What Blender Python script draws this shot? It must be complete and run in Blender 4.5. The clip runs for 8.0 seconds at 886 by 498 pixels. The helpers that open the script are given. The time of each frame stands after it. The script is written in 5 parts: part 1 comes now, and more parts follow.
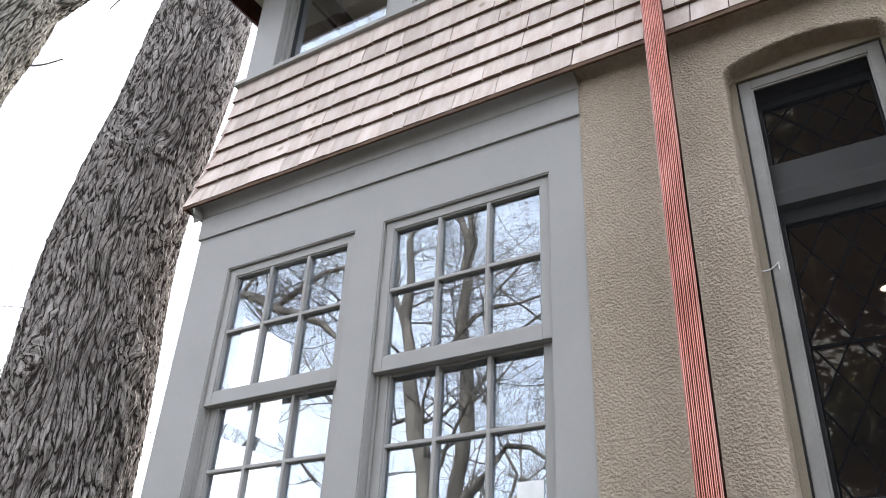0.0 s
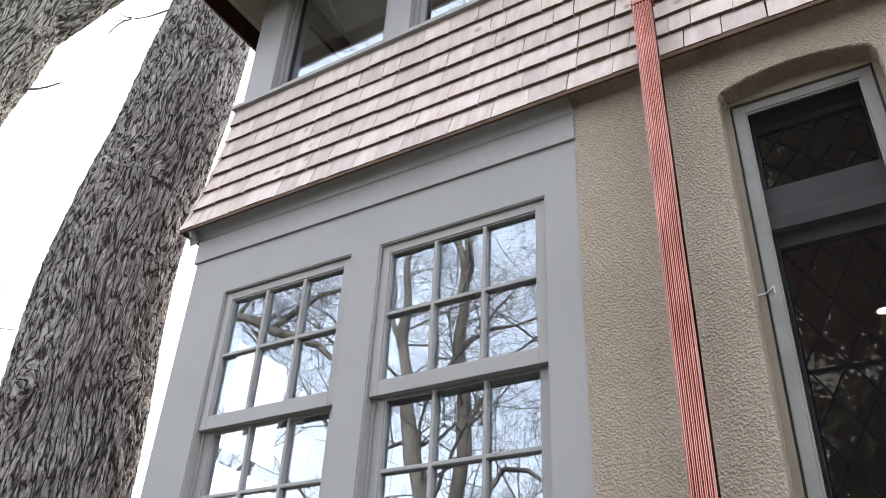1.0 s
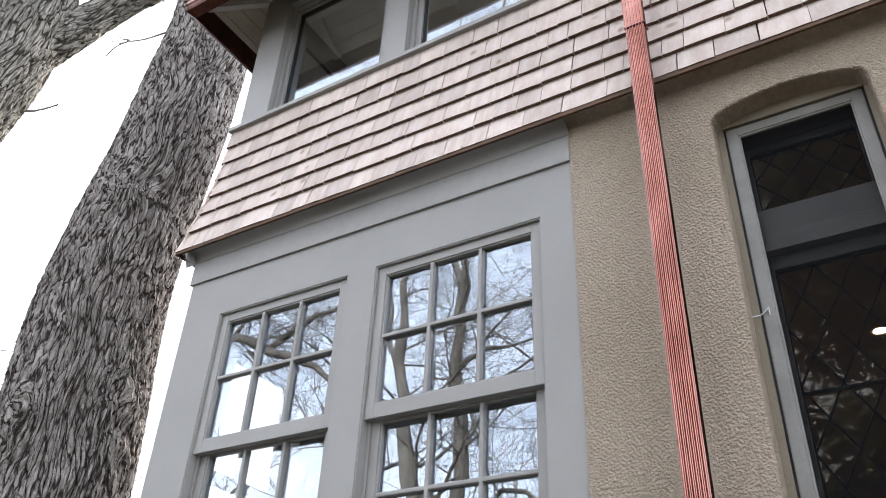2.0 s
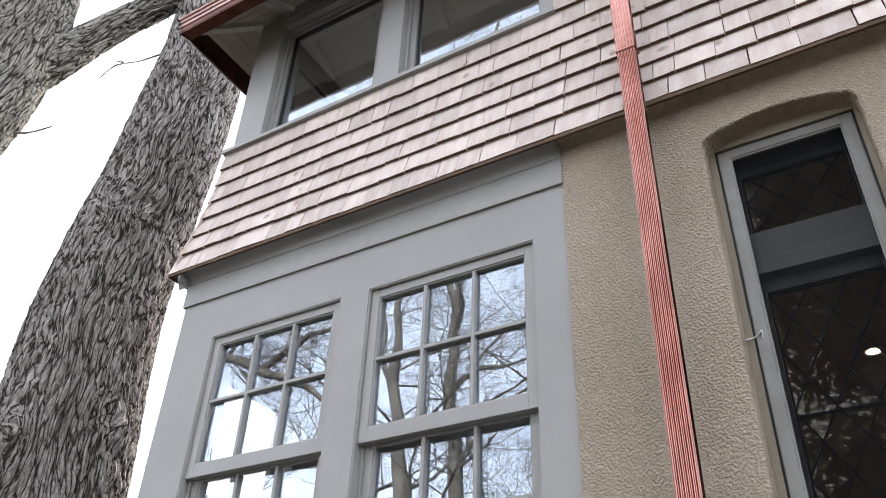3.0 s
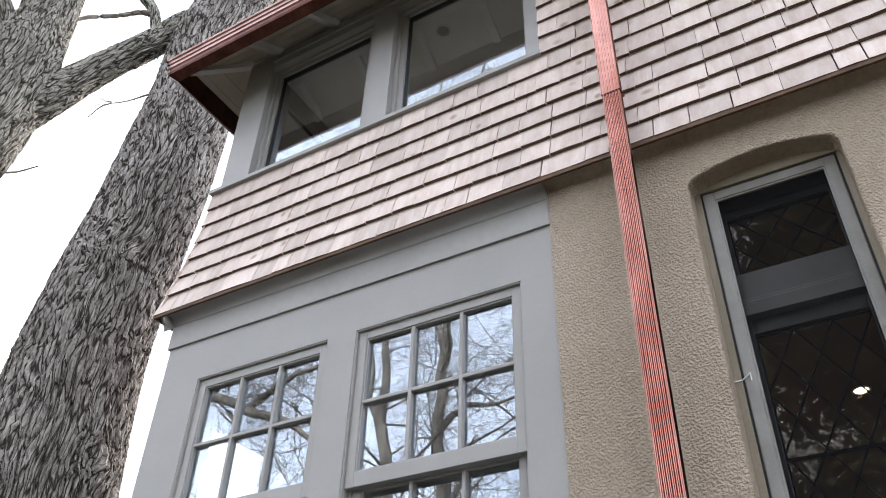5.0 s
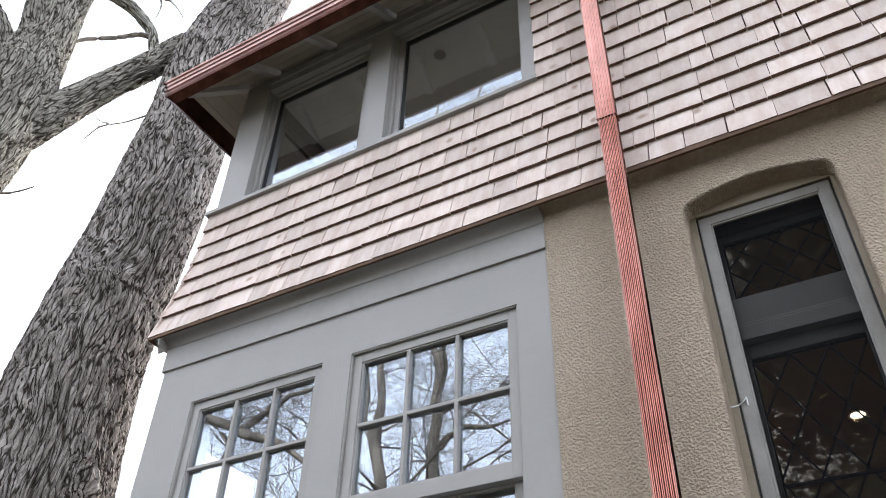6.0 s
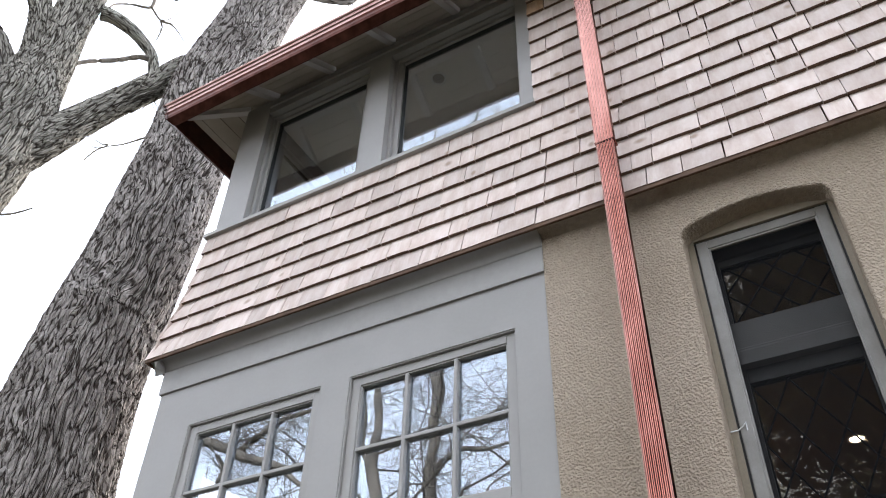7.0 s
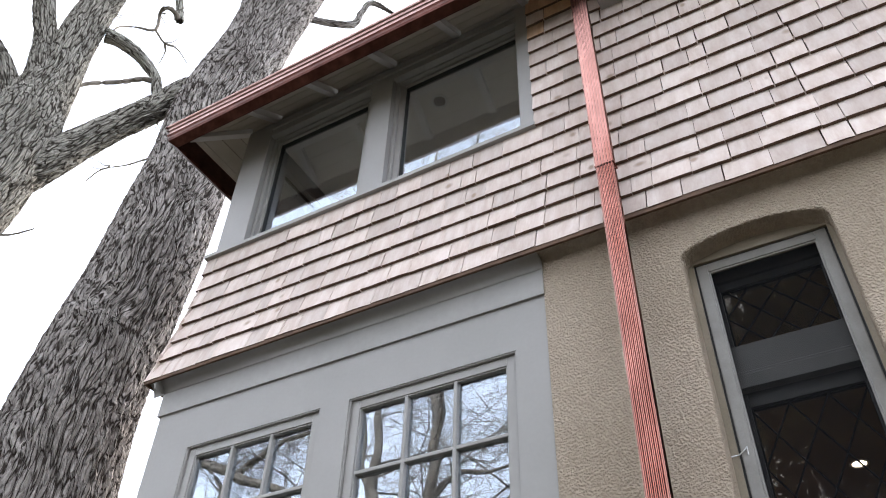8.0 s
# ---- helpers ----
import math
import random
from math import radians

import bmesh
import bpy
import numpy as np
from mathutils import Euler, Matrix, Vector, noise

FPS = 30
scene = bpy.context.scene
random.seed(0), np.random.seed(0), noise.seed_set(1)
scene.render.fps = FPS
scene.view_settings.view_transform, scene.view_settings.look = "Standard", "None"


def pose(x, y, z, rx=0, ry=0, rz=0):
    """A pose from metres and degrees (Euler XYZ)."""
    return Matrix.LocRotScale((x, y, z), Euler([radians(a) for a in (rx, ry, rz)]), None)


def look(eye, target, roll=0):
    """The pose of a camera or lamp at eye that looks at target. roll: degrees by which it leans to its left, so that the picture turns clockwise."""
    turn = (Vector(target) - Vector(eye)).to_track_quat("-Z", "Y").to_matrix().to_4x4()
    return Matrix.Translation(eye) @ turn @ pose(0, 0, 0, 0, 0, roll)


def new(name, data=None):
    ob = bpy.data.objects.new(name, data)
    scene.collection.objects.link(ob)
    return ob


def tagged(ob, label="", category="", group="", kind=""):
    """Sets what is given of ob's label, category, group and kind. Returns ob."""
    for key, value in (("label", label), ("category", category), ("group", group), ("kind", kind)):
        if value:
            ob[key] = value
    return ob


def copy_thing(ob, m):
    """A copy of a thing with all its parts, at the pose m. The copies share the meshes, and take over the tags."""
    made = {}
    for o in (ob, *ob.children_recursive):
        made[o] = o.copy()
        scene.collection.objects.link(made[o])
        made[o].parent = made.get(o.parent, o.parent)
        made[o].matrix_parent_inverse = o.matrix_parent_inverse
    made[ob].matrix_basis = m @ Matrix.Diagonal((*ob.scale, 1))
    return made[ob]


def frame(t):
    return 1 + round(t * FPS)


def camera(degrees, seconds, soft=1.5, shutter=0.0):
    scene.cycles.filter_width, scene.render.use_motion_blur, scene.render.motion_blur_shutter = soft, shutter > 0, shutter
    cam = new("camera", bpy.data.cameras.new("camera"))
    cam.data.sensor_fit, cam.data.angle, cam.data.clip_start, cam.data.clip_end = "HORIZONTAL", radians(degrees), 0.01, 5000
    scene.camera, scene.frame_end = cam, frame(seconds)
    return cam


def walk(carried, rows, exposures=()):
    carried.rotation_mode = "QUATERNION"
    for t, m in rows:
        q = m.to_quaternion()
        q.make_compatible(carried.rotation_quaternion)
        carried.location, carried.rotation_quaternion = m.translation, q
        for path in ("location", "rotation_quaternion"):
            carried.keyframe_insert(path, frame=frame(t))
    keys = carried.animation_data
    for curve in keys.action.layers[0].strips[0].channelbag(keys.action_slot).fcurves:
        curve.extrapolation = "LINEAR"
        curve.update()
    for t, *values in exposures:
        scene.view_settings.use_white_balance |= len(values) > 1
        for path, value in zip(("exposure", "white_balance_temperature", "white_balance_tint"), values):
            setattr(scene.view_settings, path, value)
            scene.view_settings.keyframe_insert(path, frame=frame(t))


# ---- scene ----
# ---------------------------------------------------------------- camera
cam = camera(57.5, 8.0, soft=1.0)
PATH = [
    (0, look((1.857, -2.373, 1.669), (0.925, -0.935, 2.7), 3.2)),
    (0.5, look((1.86, -2.377, 1.672), (0.937, -0.948, 2.724), 3.2)),
    (1, look((1.864, -2.377, 1.675), (0.951, -0.961, 2.751), 3.1)),
    (1.5, look((1.867, -2.38, 1.677), (0.962, -0.973, 2.774), 3.0)),
    (3, look((1.878, -2.389, 1.693), (1.009, -1.008, 2.849), 2.5)),
    (3.5, look((1.877, -2.39, 1.701), (1.02, -1.016, 2.874), 2.3)),
    (4, look((1.879, -2.39, 1.707), (1.035, -1.024, 2.899), 2.1)),
    (4.5, look((1.881, -2.392, 1.71), (1.05, -1.033, 2.92), 1.9)),
    (6, look((1.884, -2.399, 1.72), (1.09, -1.073, 2.991), 1.8)),
    (6.5, look((1.882, -2.403, 1.722), (1.1, -1.089, 3.012), 1.8)),
    (7, look((1.884, -2.411, 1.724), (1.112, -1.112, 3.034), 1.8)),
    (7.5, look((1.886, -2.414, 1.725), (1.123, -1.129, 3.054), 1.9)),
    (8, look((1.889, -2.413, 1.725), (1.131, -1.146, 3.075), 2.1)),
]
walk(cam, PATH)

# ---------------------------------------------------------------- world and light
SUN_EL, SUN_AZ = 40.0, 4.0          # sun high behind the house, thin cloud in front of it
world = bpy.data.worlds.new("world")
scene.world = world
world.use_nodes = True
wn, wl = world.node_tree.nodes, world.node_tree.links
wn.clear()
sky = wn.new("ShaderNodeTexSky")
sky.sky_type, sky.sun_disc = "NISHITA", False
sky.sun_elevation, sky.sun_rotation = radians(SUN_EL), radians(SUN_AZ)
sky.air_density, sky.dust_density, sky.ozone_density = 1.0, 2.5, 1.0
wco, wmap = wn.new("ShaderNodeTexCoord"), wn.new("ShaderNodeMapping")
wmap.inputs["Scale"].default_value = (1.0, 1.0, 2.2)
cloud = wn.new("ShaderNodeTexNoise")
cloud.inputs["Scale"].default_value, cloud.inputs["Detail"].default_value, cloud.inputs["Roughness"].default_value = 2.2, 7.0, 0.6
cramp = wn.new("ShaderNodeValToRGB")
cramp.color_ramp.elements[0].position, cramp.color_ramp.elements[1].position = 0.34, 0.68
cramp.color_ramp.elements[0].color = (0.42, 0.42, 0.42, 1)
cramp.color_ramp.elements[1].color = (0.80, 0.80, 0.80, 1)
cmix = wn.new("ShaderNodeMixRGB")
cmix.inputs["Color2"].default_value = (14.1, 14.9, 16.5, 1)
wbg, wout = wn.new("ShaderNodeBackground"), wn.new("ShaderNodeOutputWorld")
wbg.inputs["Strength"].default_value = 0.15
wl.new(wco.outputs["Generated"], wmap.inputs["Vector"])
wl.new(wmap.outputs["Vector"], cloud.inputs["Vector"])
wl.new(cloud.outputs["Fac"], cramp.inputs["Fac"])
wl.new(cramp.outputs["Color"], cmix.inputs["Fac"])
wl.new(sky.outputs["Color"], cmix.inputs["Color1"])
wl.new(cmix.outputs["Color"], wbg.inputs["Color"])
wl.new(wbg.outputs["Background"], wout.inputs["Surface"])

sun_data = bpy.data.lights.new("sun", "SUN")
sun_data.energy, sun_data.angle, sun_data.color = 3.0, radians(2), (1.0, 0.95, 0.88)
sun = new("sun", sun_data)
se, sa = radians(SUN_EL), radians(SUN_AZ)
sun_dir = Vector((math.sin(sa) * math.cos(se), math.cos(sa) * math.cos(se), math.sin(se)))
sun.matrix_world = look(sun_dir * 30, (0, 0, 0))
scene.view_settings.exposure = 1.09


# ---------------------------------------------------------------- materials
def material(name, base, second, scale=6.0, rough=0.6, metal=0.0, fine=0.0, fine_scale=200.0, bump=0.0, bump_scale=120.0,
             stretch=(1, 1, 1), spread=0.12, rand="", rough_var=0.1, spec=0.5):
    """Principled surface: two colours mixed by coarse and fine noise, each with its own bump."""
    m = bpy.data.materials.new(name)
    m.use_nodes = True
    n, l = m.node_tree.nodes, m.node_tree.links
    b = n["Principled BSDF"]
    co, mp = n.new("ShaderNodeTexCoord"), n.new("ShaderNodeMapping")
    mp.inputs["Scale"].default_value = stretch
    l.new(co.outputs["Object"], mp.inputs["Vector"])
    n1, n2 = n.new("ShaderNodeTexNoise"), n.new("ShaderNodeTexNoise")
    n1.inputs["Scale"].default_value, n1.inputs["Detail"].default_value = scale, 6.0
    n2.inputs["Scale"].default_value, n2.inputs["Detail"].default_value = fine_scale, 3.0
    if rand:
        info = n.new("ShaderNodeObjectInfo" if rand == "object" else "ShaderNodeNewGeometry")
        shift = n.new("ShaderNodeVectorMath")
        shift.operation = "SCALE"
        shift.inputs[0].default_value = (31.0, 17.0, 23.0)
        l.new(info.outputs["Random" if rand == "object" else "Random Per Island"], shift.inputs["Scale"])
        add = n.new("ShaderNodeVectorMath")
        l.new(mp.outputs["Vector"], add.inputs[0])
        l.new(shift.outputs["Vector"], add.inputs[1])
        vec = add.outputs["Vector"]
    else:
        vec = mp.outputs["Vector"]
    l.new(vec, n1.inputs["Vector"])
    l.new(vec, n2.inputs["Vector"])
    ramp = n.new("ShaderNodeValToRGB")
    ramp.color_ramp.elements[0].position, ramp.color_ramp.elements[1].position = 0.5 - spread, 0.5 + spread
    l.new(n1.outputs["Fac"], ramp.inputs["Fac"])
    mix = n.new("ShaderNodeMixRGB")
    mix.inputs["Color1"].default_value, mix.inputs["Color2"].default_value = (*base, 1), (*second, 1)
    l.new(ramp.outputs["Color"], mix.inputs["Fac"])
    col = mix.outputs["Color"]
    if fine:
        mf = n.new("ShaderNodeMixRGB")
        mf.blend_type, mf.inputs["Fac"].default_value = "OVERLAY", fine
        l.new(col, mf.inputs["Color1"])
        l.new(n2.outputs["Fac"], mf.inputs["Color2"])
        col = mf.outputs["Color"]
    if rand:
        hsv = n.new("ShaderNodeHueSaturation")
        mr = n.new("ShaderNodeMapRange")
        mr.inputs["To Min"].default_value, mr.inputs["To Max"].default_value = 0.82, 1.10
        l.new(info.outputs["Random" if rand == "object" else "Random Per Island"], mr.inputs["Value"])
        l.new(mr.outputs["Result"], hsv.inputs["Value"])
        l.new(col, hsv.inputs["Color"])
        col = hsv.outputs["Color"]
    l.new(col, b.inputs["Base Color"])
    b.inputs["Metallic"].default_value = metal
    b.inputs["Specular IOR Level"].default_value = spec
    rr = n.new("ShaderNodeMapRange")
    rr.inputs["To Min"].default_value, rr.inputs["To Max"].default_value = rough - rough_var, rough + rough_var
    l.new(n1.outputs["Fac"], rr.inputs["Value"])
    l.new(rr.outputs["Result"], b.inputs["Roughness"])
    if bump:
        nb, bp = n.new("ShaderNodeTexNoise"), n.new("ShaderNodeBump")
        nb.inputs["Scale"].default_value, nb.inputs["Detail"].default_value = bump_scale, 4.0
        l.new(vec, nb.inputs["Vector"])
        bp.inputs["Strength"].default_value, bp.inputs["Distance"].default_value = 1.0, bump
        l.new(nb.outputs["Fac"], bp.inputs["Height"])
        l.new(bp.outputs["Normal"], b.inputs["Normal"])
    return m


def glass_material(name, normal, tint=(1, 1, 1), gloss=(0.92, 0.96, 1.0)):
    m = bpy.data.materials.new(name)
    m.use_nodes = True
    n, l = m.node_tree.nodes, m.node_tree.links
    n.clear()
    out, mix = n.new("ShaderNodeOutputMaterial"), n.new("ShaderNodeMixShader")
    tr, gl, fr = n.new("ShaderNodeBsdfTransparent"), n.new("ShaderNodeBsdfGlossy"), n.new("ShaderNodeLayerWeight")
    fr.inputs["Blend"].default_value = 0.5
    pw, mr = n.new("ShaderNodeMath"), n.new("ShaderNodeMapRange")
    pw.operation, pw.inputs[1].default_value = "POWER", 4.0
    mr.inputs["To Min"].default_value, mr.inputs["To Max"].default_value = normal, 1.0
    tr.inputs["Color"].default_value, gl.inputs["Color"].default_value = (*tint, 1), (*gloss, 1)
    gl.inputs["Roughness"].default_value = 0.0
    co, nz, bp = n.new("ShaderNodeTexCoord"), n.new("ShaderNodeTexNoise"), n.new("ShaderNodeBump")
    nz.inputs["Scale"].default_value, nz.inputs["Detail"].default_value = 3.0, 1.0
    bp.inputs["Distance"].default_value, bp.inputs["Strength"].default_value = 0.0010, 1.0
    l.new(co.outputs["Object"], nz.inputs["Vector"])
    l.new(nz.outputs["Fac"], bp.inputs["Height"])
    l.new(bp.outputs["Normal"], gl.inputs["Normal"])
    l.new(fr.outputs["Facing"], pw.inputs[0])
    l.new(pw.outputs["Value"], mr.inputs["Value"])
    l.new(mr.outputs["Result"], mix.inputs["Fac"])
    l.new(tr.outputs["BSDF"], mix.inputs[1])
    l.new(gl.outputs["BSDF"], mix.inputs[2])
    l.new(mix.outputs["Shader"], out.inputs["Surface"])
    return m


def screen_material():
    """Woven insect screen: mostly open, its dark wires too fine to build."""
    m = bpy.data.materials.new("insect_screen")
    m.use_nodes = True
    n, l = m.node_tree.nodes, m.node_tree.links
    out = n["Material Output"]
    n.remove(n["Principled BSDF"])
    b = n.new("ShaderNodeBsdfDiffuse")
    b.inputs["Color"].default_value = (0.016, 0.016, 0.017, 1)
    tr, mix = n.new("ShaderNodeBsdfTransparent"), n.new("ShaderNodeMixShader")
    mix.inputs["Fac"].default_value = 0.32
    l.new(tr.outputs["BSDF"], mix.inputs[1])
    l.new(b.outputs["BSDF"], mix.inputs[2])
    l.new(mix.outputs["Shader"], out.inputs["Surface"])
    return m


def emitter(name, colour, strength):
    m = bpy.data.materials.new(name)
    m.use_nodes = True
    b = m.node_tree.nodes["Principled BSDF"]
    b.inputs["Base Color"].default_value = (*colour, 1)
    b.inputs["Emission Color"].default_value, b.inputs["Emission Strength"].default_value = (*colour, 1), strength
    return m


GREY = material("grey_paint", (0.298, 0.285, 0.270), (0.322, 0.307, 0.292), 2.5, 0.42, fine=0.04, fine_scale=60, bump=0.0004, bump_scale=30, rough_var=0.05)
GREY_SASH = material("sash_paint", (0.300, 0.286, 0.270), (0.322, 0.307, 0.292), 4.0, 0.36, bump=0.0003, bump_scale=60, rough_var=0.05)
FRIEZE = material("frieze_paint", (0.298, 0.285, 0.270), (0.328, 0.313, 0.297), 3.0, 0.45, fine=0.08, fine_scale=40, bump=0.0006, bump_scale=25, rough_var=0.05)
DARK_GREY = material("dark_sash_paint", (0.075, 0.073, 0.072), (0.095, 0.092, 0.09), 5.0, 0.4, bump=0.0004, bump_scale=50)
TRANSOM = material("transom_paint", (0.20, 0.195, 0.19), (0.235, 0.228, 0.22), 5.0, 0.4, bump=0.0004, bump_scale=50)
RAFTER = material("rafter_paint", (0.45, 0.43, 0.405), (0.50, 0.48, 0.455), 5.0, 0.45, bump=0.0004)
STORM = material("storm_frame_paint", (0.225, 0.21, 0.195), (0.27, 0.253, 0.236), 9.0, 0.38, fine=0.15, bump=0.0003)
LEAF = material("evergreen_leaf", (0.07, 0.08, 0.030), (0.14, 0.135, 0.06), 0.8, 0.55, fine=0.3, rand="island")
TAN = material("tan_trim_paint", (0.25, 0.21, 0.155), (0.30, 0.25, 0.19), 6.0, 0.55, fine=0.2, bump=0.0008, bump_scale=60)
SOFFIT = material("soffit_paint", (0.38, 0.335, 0.26), (0.44, 0.39, 0.315), 5.0, 0.55, fine=0.15, bump=0.0006)
CEDAR = material("cedar_shingle", (0.57, 0.455, 0.40), (0.70, 0.605, 0.56), 6.0, 0.70, fine=0.16, fine_scale=30, bump=0.0006, bump_scale=40,
                 stretch=(0.55, 1.0, 0.9), rand="object", spread=0.2, spec=0.25)
CEDAR_JOINED = material("cedar_shingle_joined", (0.57, 0.455, 0.40), (0.70, 0.605, 0.56), 6.0, 0.70, fine=0.16, fine_scale=30, bump=0.0006, bump_scale=40,
                 stretch=(4.0, 1.0, 0.9), rand="island", spread=0.2, spec=0.25)
# a more orange cedar for the top courses
TAWNY_CEDAR = material("tawny_cedar", (0.52, 0.32, 0.19), (0.64, 0.45, 0.31), 6.0, 0.70, fine=0.2, fine_scale=30, bump=0.0006, bump_scale=40,
                       stretch=(0.55, 1.0, 0.9), rand="object", spread=0.2, spec=0.25)
CEDAR_EDGE = material("cedar_starter_edge", (0.09, 0.047, 0.027), (0.14, 0.078, 0.046), 9.0, 0.75, fine=0.3, fine_scale=50, bump=0.001)
# end-grain brown, darkened further to paint in the shade below each course
CEDAR_BUTT = material("shaded_cedar_end_grain", (0.085, 0.046, 0.028), (0.125, 0.072, 0.046), 9.0, 0.8)
COPPER = material("new_copper", (0.20, 0.078, 0.060), (0.40, 0.205, 0.172), 6.0, 0.19, metal=1.0, fine=0.3, fine_scale=22, bump=0.0008, bump_scale=14,
                  stretch=(1, 1, 0.3), spread=0.2, rough_var=0.12)
# one copper in two tones: sky sheen painted on the lip, dark reflections below
LIP_COPPER = material("sheen_lip_copper", (0.34, 0.20, 0.175), (0.48, 0.32, 0.295), 7.0, 0.36, metal=1.0, fine=0.3, fine_scale=30, spread=0.22, rough_var=0.1)
GUTTER_COPPER = material("shaded_gutter_copper", (0.055, 0.020, 0.015), (0.115, 0.047, 0.036), 9.0, 0.36, metal=1.0, fine=0.4, fine_scale=30, spread=0.22, rough_var=0.12)
ROOF = material("roof_shingle", (0.07, 0.065, 0.06), (0.11, 0.10, 0.095), 12.0, 0.85, fine=0.5, bump=0.004, bump_scale=80)
PLASTER = material("interior_plaster", (0.62, 0.59, 0.54), (0.66, 0.63, 0.58), 2.0, 0.7, bump=0.0004)
UPPER_PLASTER = material("upper_room_plaster", (0.80, 0.765, 0.70), (0.83, 0.795, 0.73), 2.0, 0.7, bump=0.0004)
BROWN_PLASTER = material("dark_room_plaster", (0.20, 0.148, 0.106), (0.25, 0.185, 0.135), 2.0, 0.7, bump=0.0004)
WOOD = material("floor_wood", (0.20, 0.12, 0.07), (0.28, 0.18, 0.11), 5.0, 0.4, stretch=(0.3, 3, 1), fine=0.3, fine_scale=40)
BOUNCE_FLOOR = material("pale_bounce_floor", (0.62, 0.60, 0.55), (0.68, 0.65, 0.60), 3.0, 0.95, fine=0.2, bump=0.002)
WHITE = material("white_trim_paint", (0.72, 0.71, 0.69), (0.78, 0.77, 0.75), 4.0, 0.4)
LEAD = material("lead_came", (0.008, 0.008, 0.008), (0.014, 0.014, 0.014), 30.0, 0.8, metal=0.0, spec=0.1)
GASKET = material("black_gasket", (0.012, 0.012, 0.012), (0.02, 0.02, 0.02), 20.0, 0.6)
STEEL = material("galvanised_steel", (0.45, 0.45, 0.46), (0.6, 0.6, 0.6), 30.0, 0.35, metal=1.0)
PAPER = material("paper_label", (0.80, 0.80, 0.79), (0.86, 0.86, 0.85), 20.0, 0.7)
GROUND = material("leaf_litter_lawn", (0.018, 0.020, 0.009), (0.040, 0.030, 0.018), 1.2, 0.95, fine=0.3, fine_scale=12, bump=0.05, bump_scale=9)
STONE = material("foundation_stone", (0.24, 0.22, 0.20), (0.33, 0.30, 0.27), 4.0, 0.85, fine=0.3, bump=0.006, bump_scale=30)
GLASS = glass_material("window_glass", 0.21, gloss=(0.80, 0.89, 1.0))
GLASS_LEADED = glass_material("leaded_glass", 0.075, (0.9, 0.85, 0.76), (1.0, 0.95, 0.85))
SCREEN = screen_material()
LAMP = emitter("lamp_lens", (1.0, 0.90, 0.72), 14.0)


def stucco_material():
    m = material("dash_stucco", (0.388, 0.316, 0.241), (0.452, 0.374, 0.294), 1.6, 0.85, fine=0.25, fine_scale=45, spec=0.2, rough_var=0.05)
    n, l = m.node_tree.nodes, m.node_tree.links
    b = n["Principled BSDF"]
    co, nz = n.new("ShaderNodeTexCoord"), n.new("ShaderNodeTexNoise")
    nz.inputs["Scale"].default_value, nz.inputs["Detail"].default_value, nz.inputs["Roughness"].default_value = 108.0, 2.0, 0.5
    nz.inputs["Distortion"].default_value = 0.2
    bp = n.new("ShaderNodeBump")
    bp.inputs["Distance"].default_value, bp.inputs["Strength"].default_value = 0.017, 1.0
    l.new(co.outputs["Object"], nz.inputs["Vector"])
    l.new(nz.outputs["Fac"], bp.inputs["Height"])
    l.new(bp.outputs["Normal"], b.inputs["Normal"])
    return m


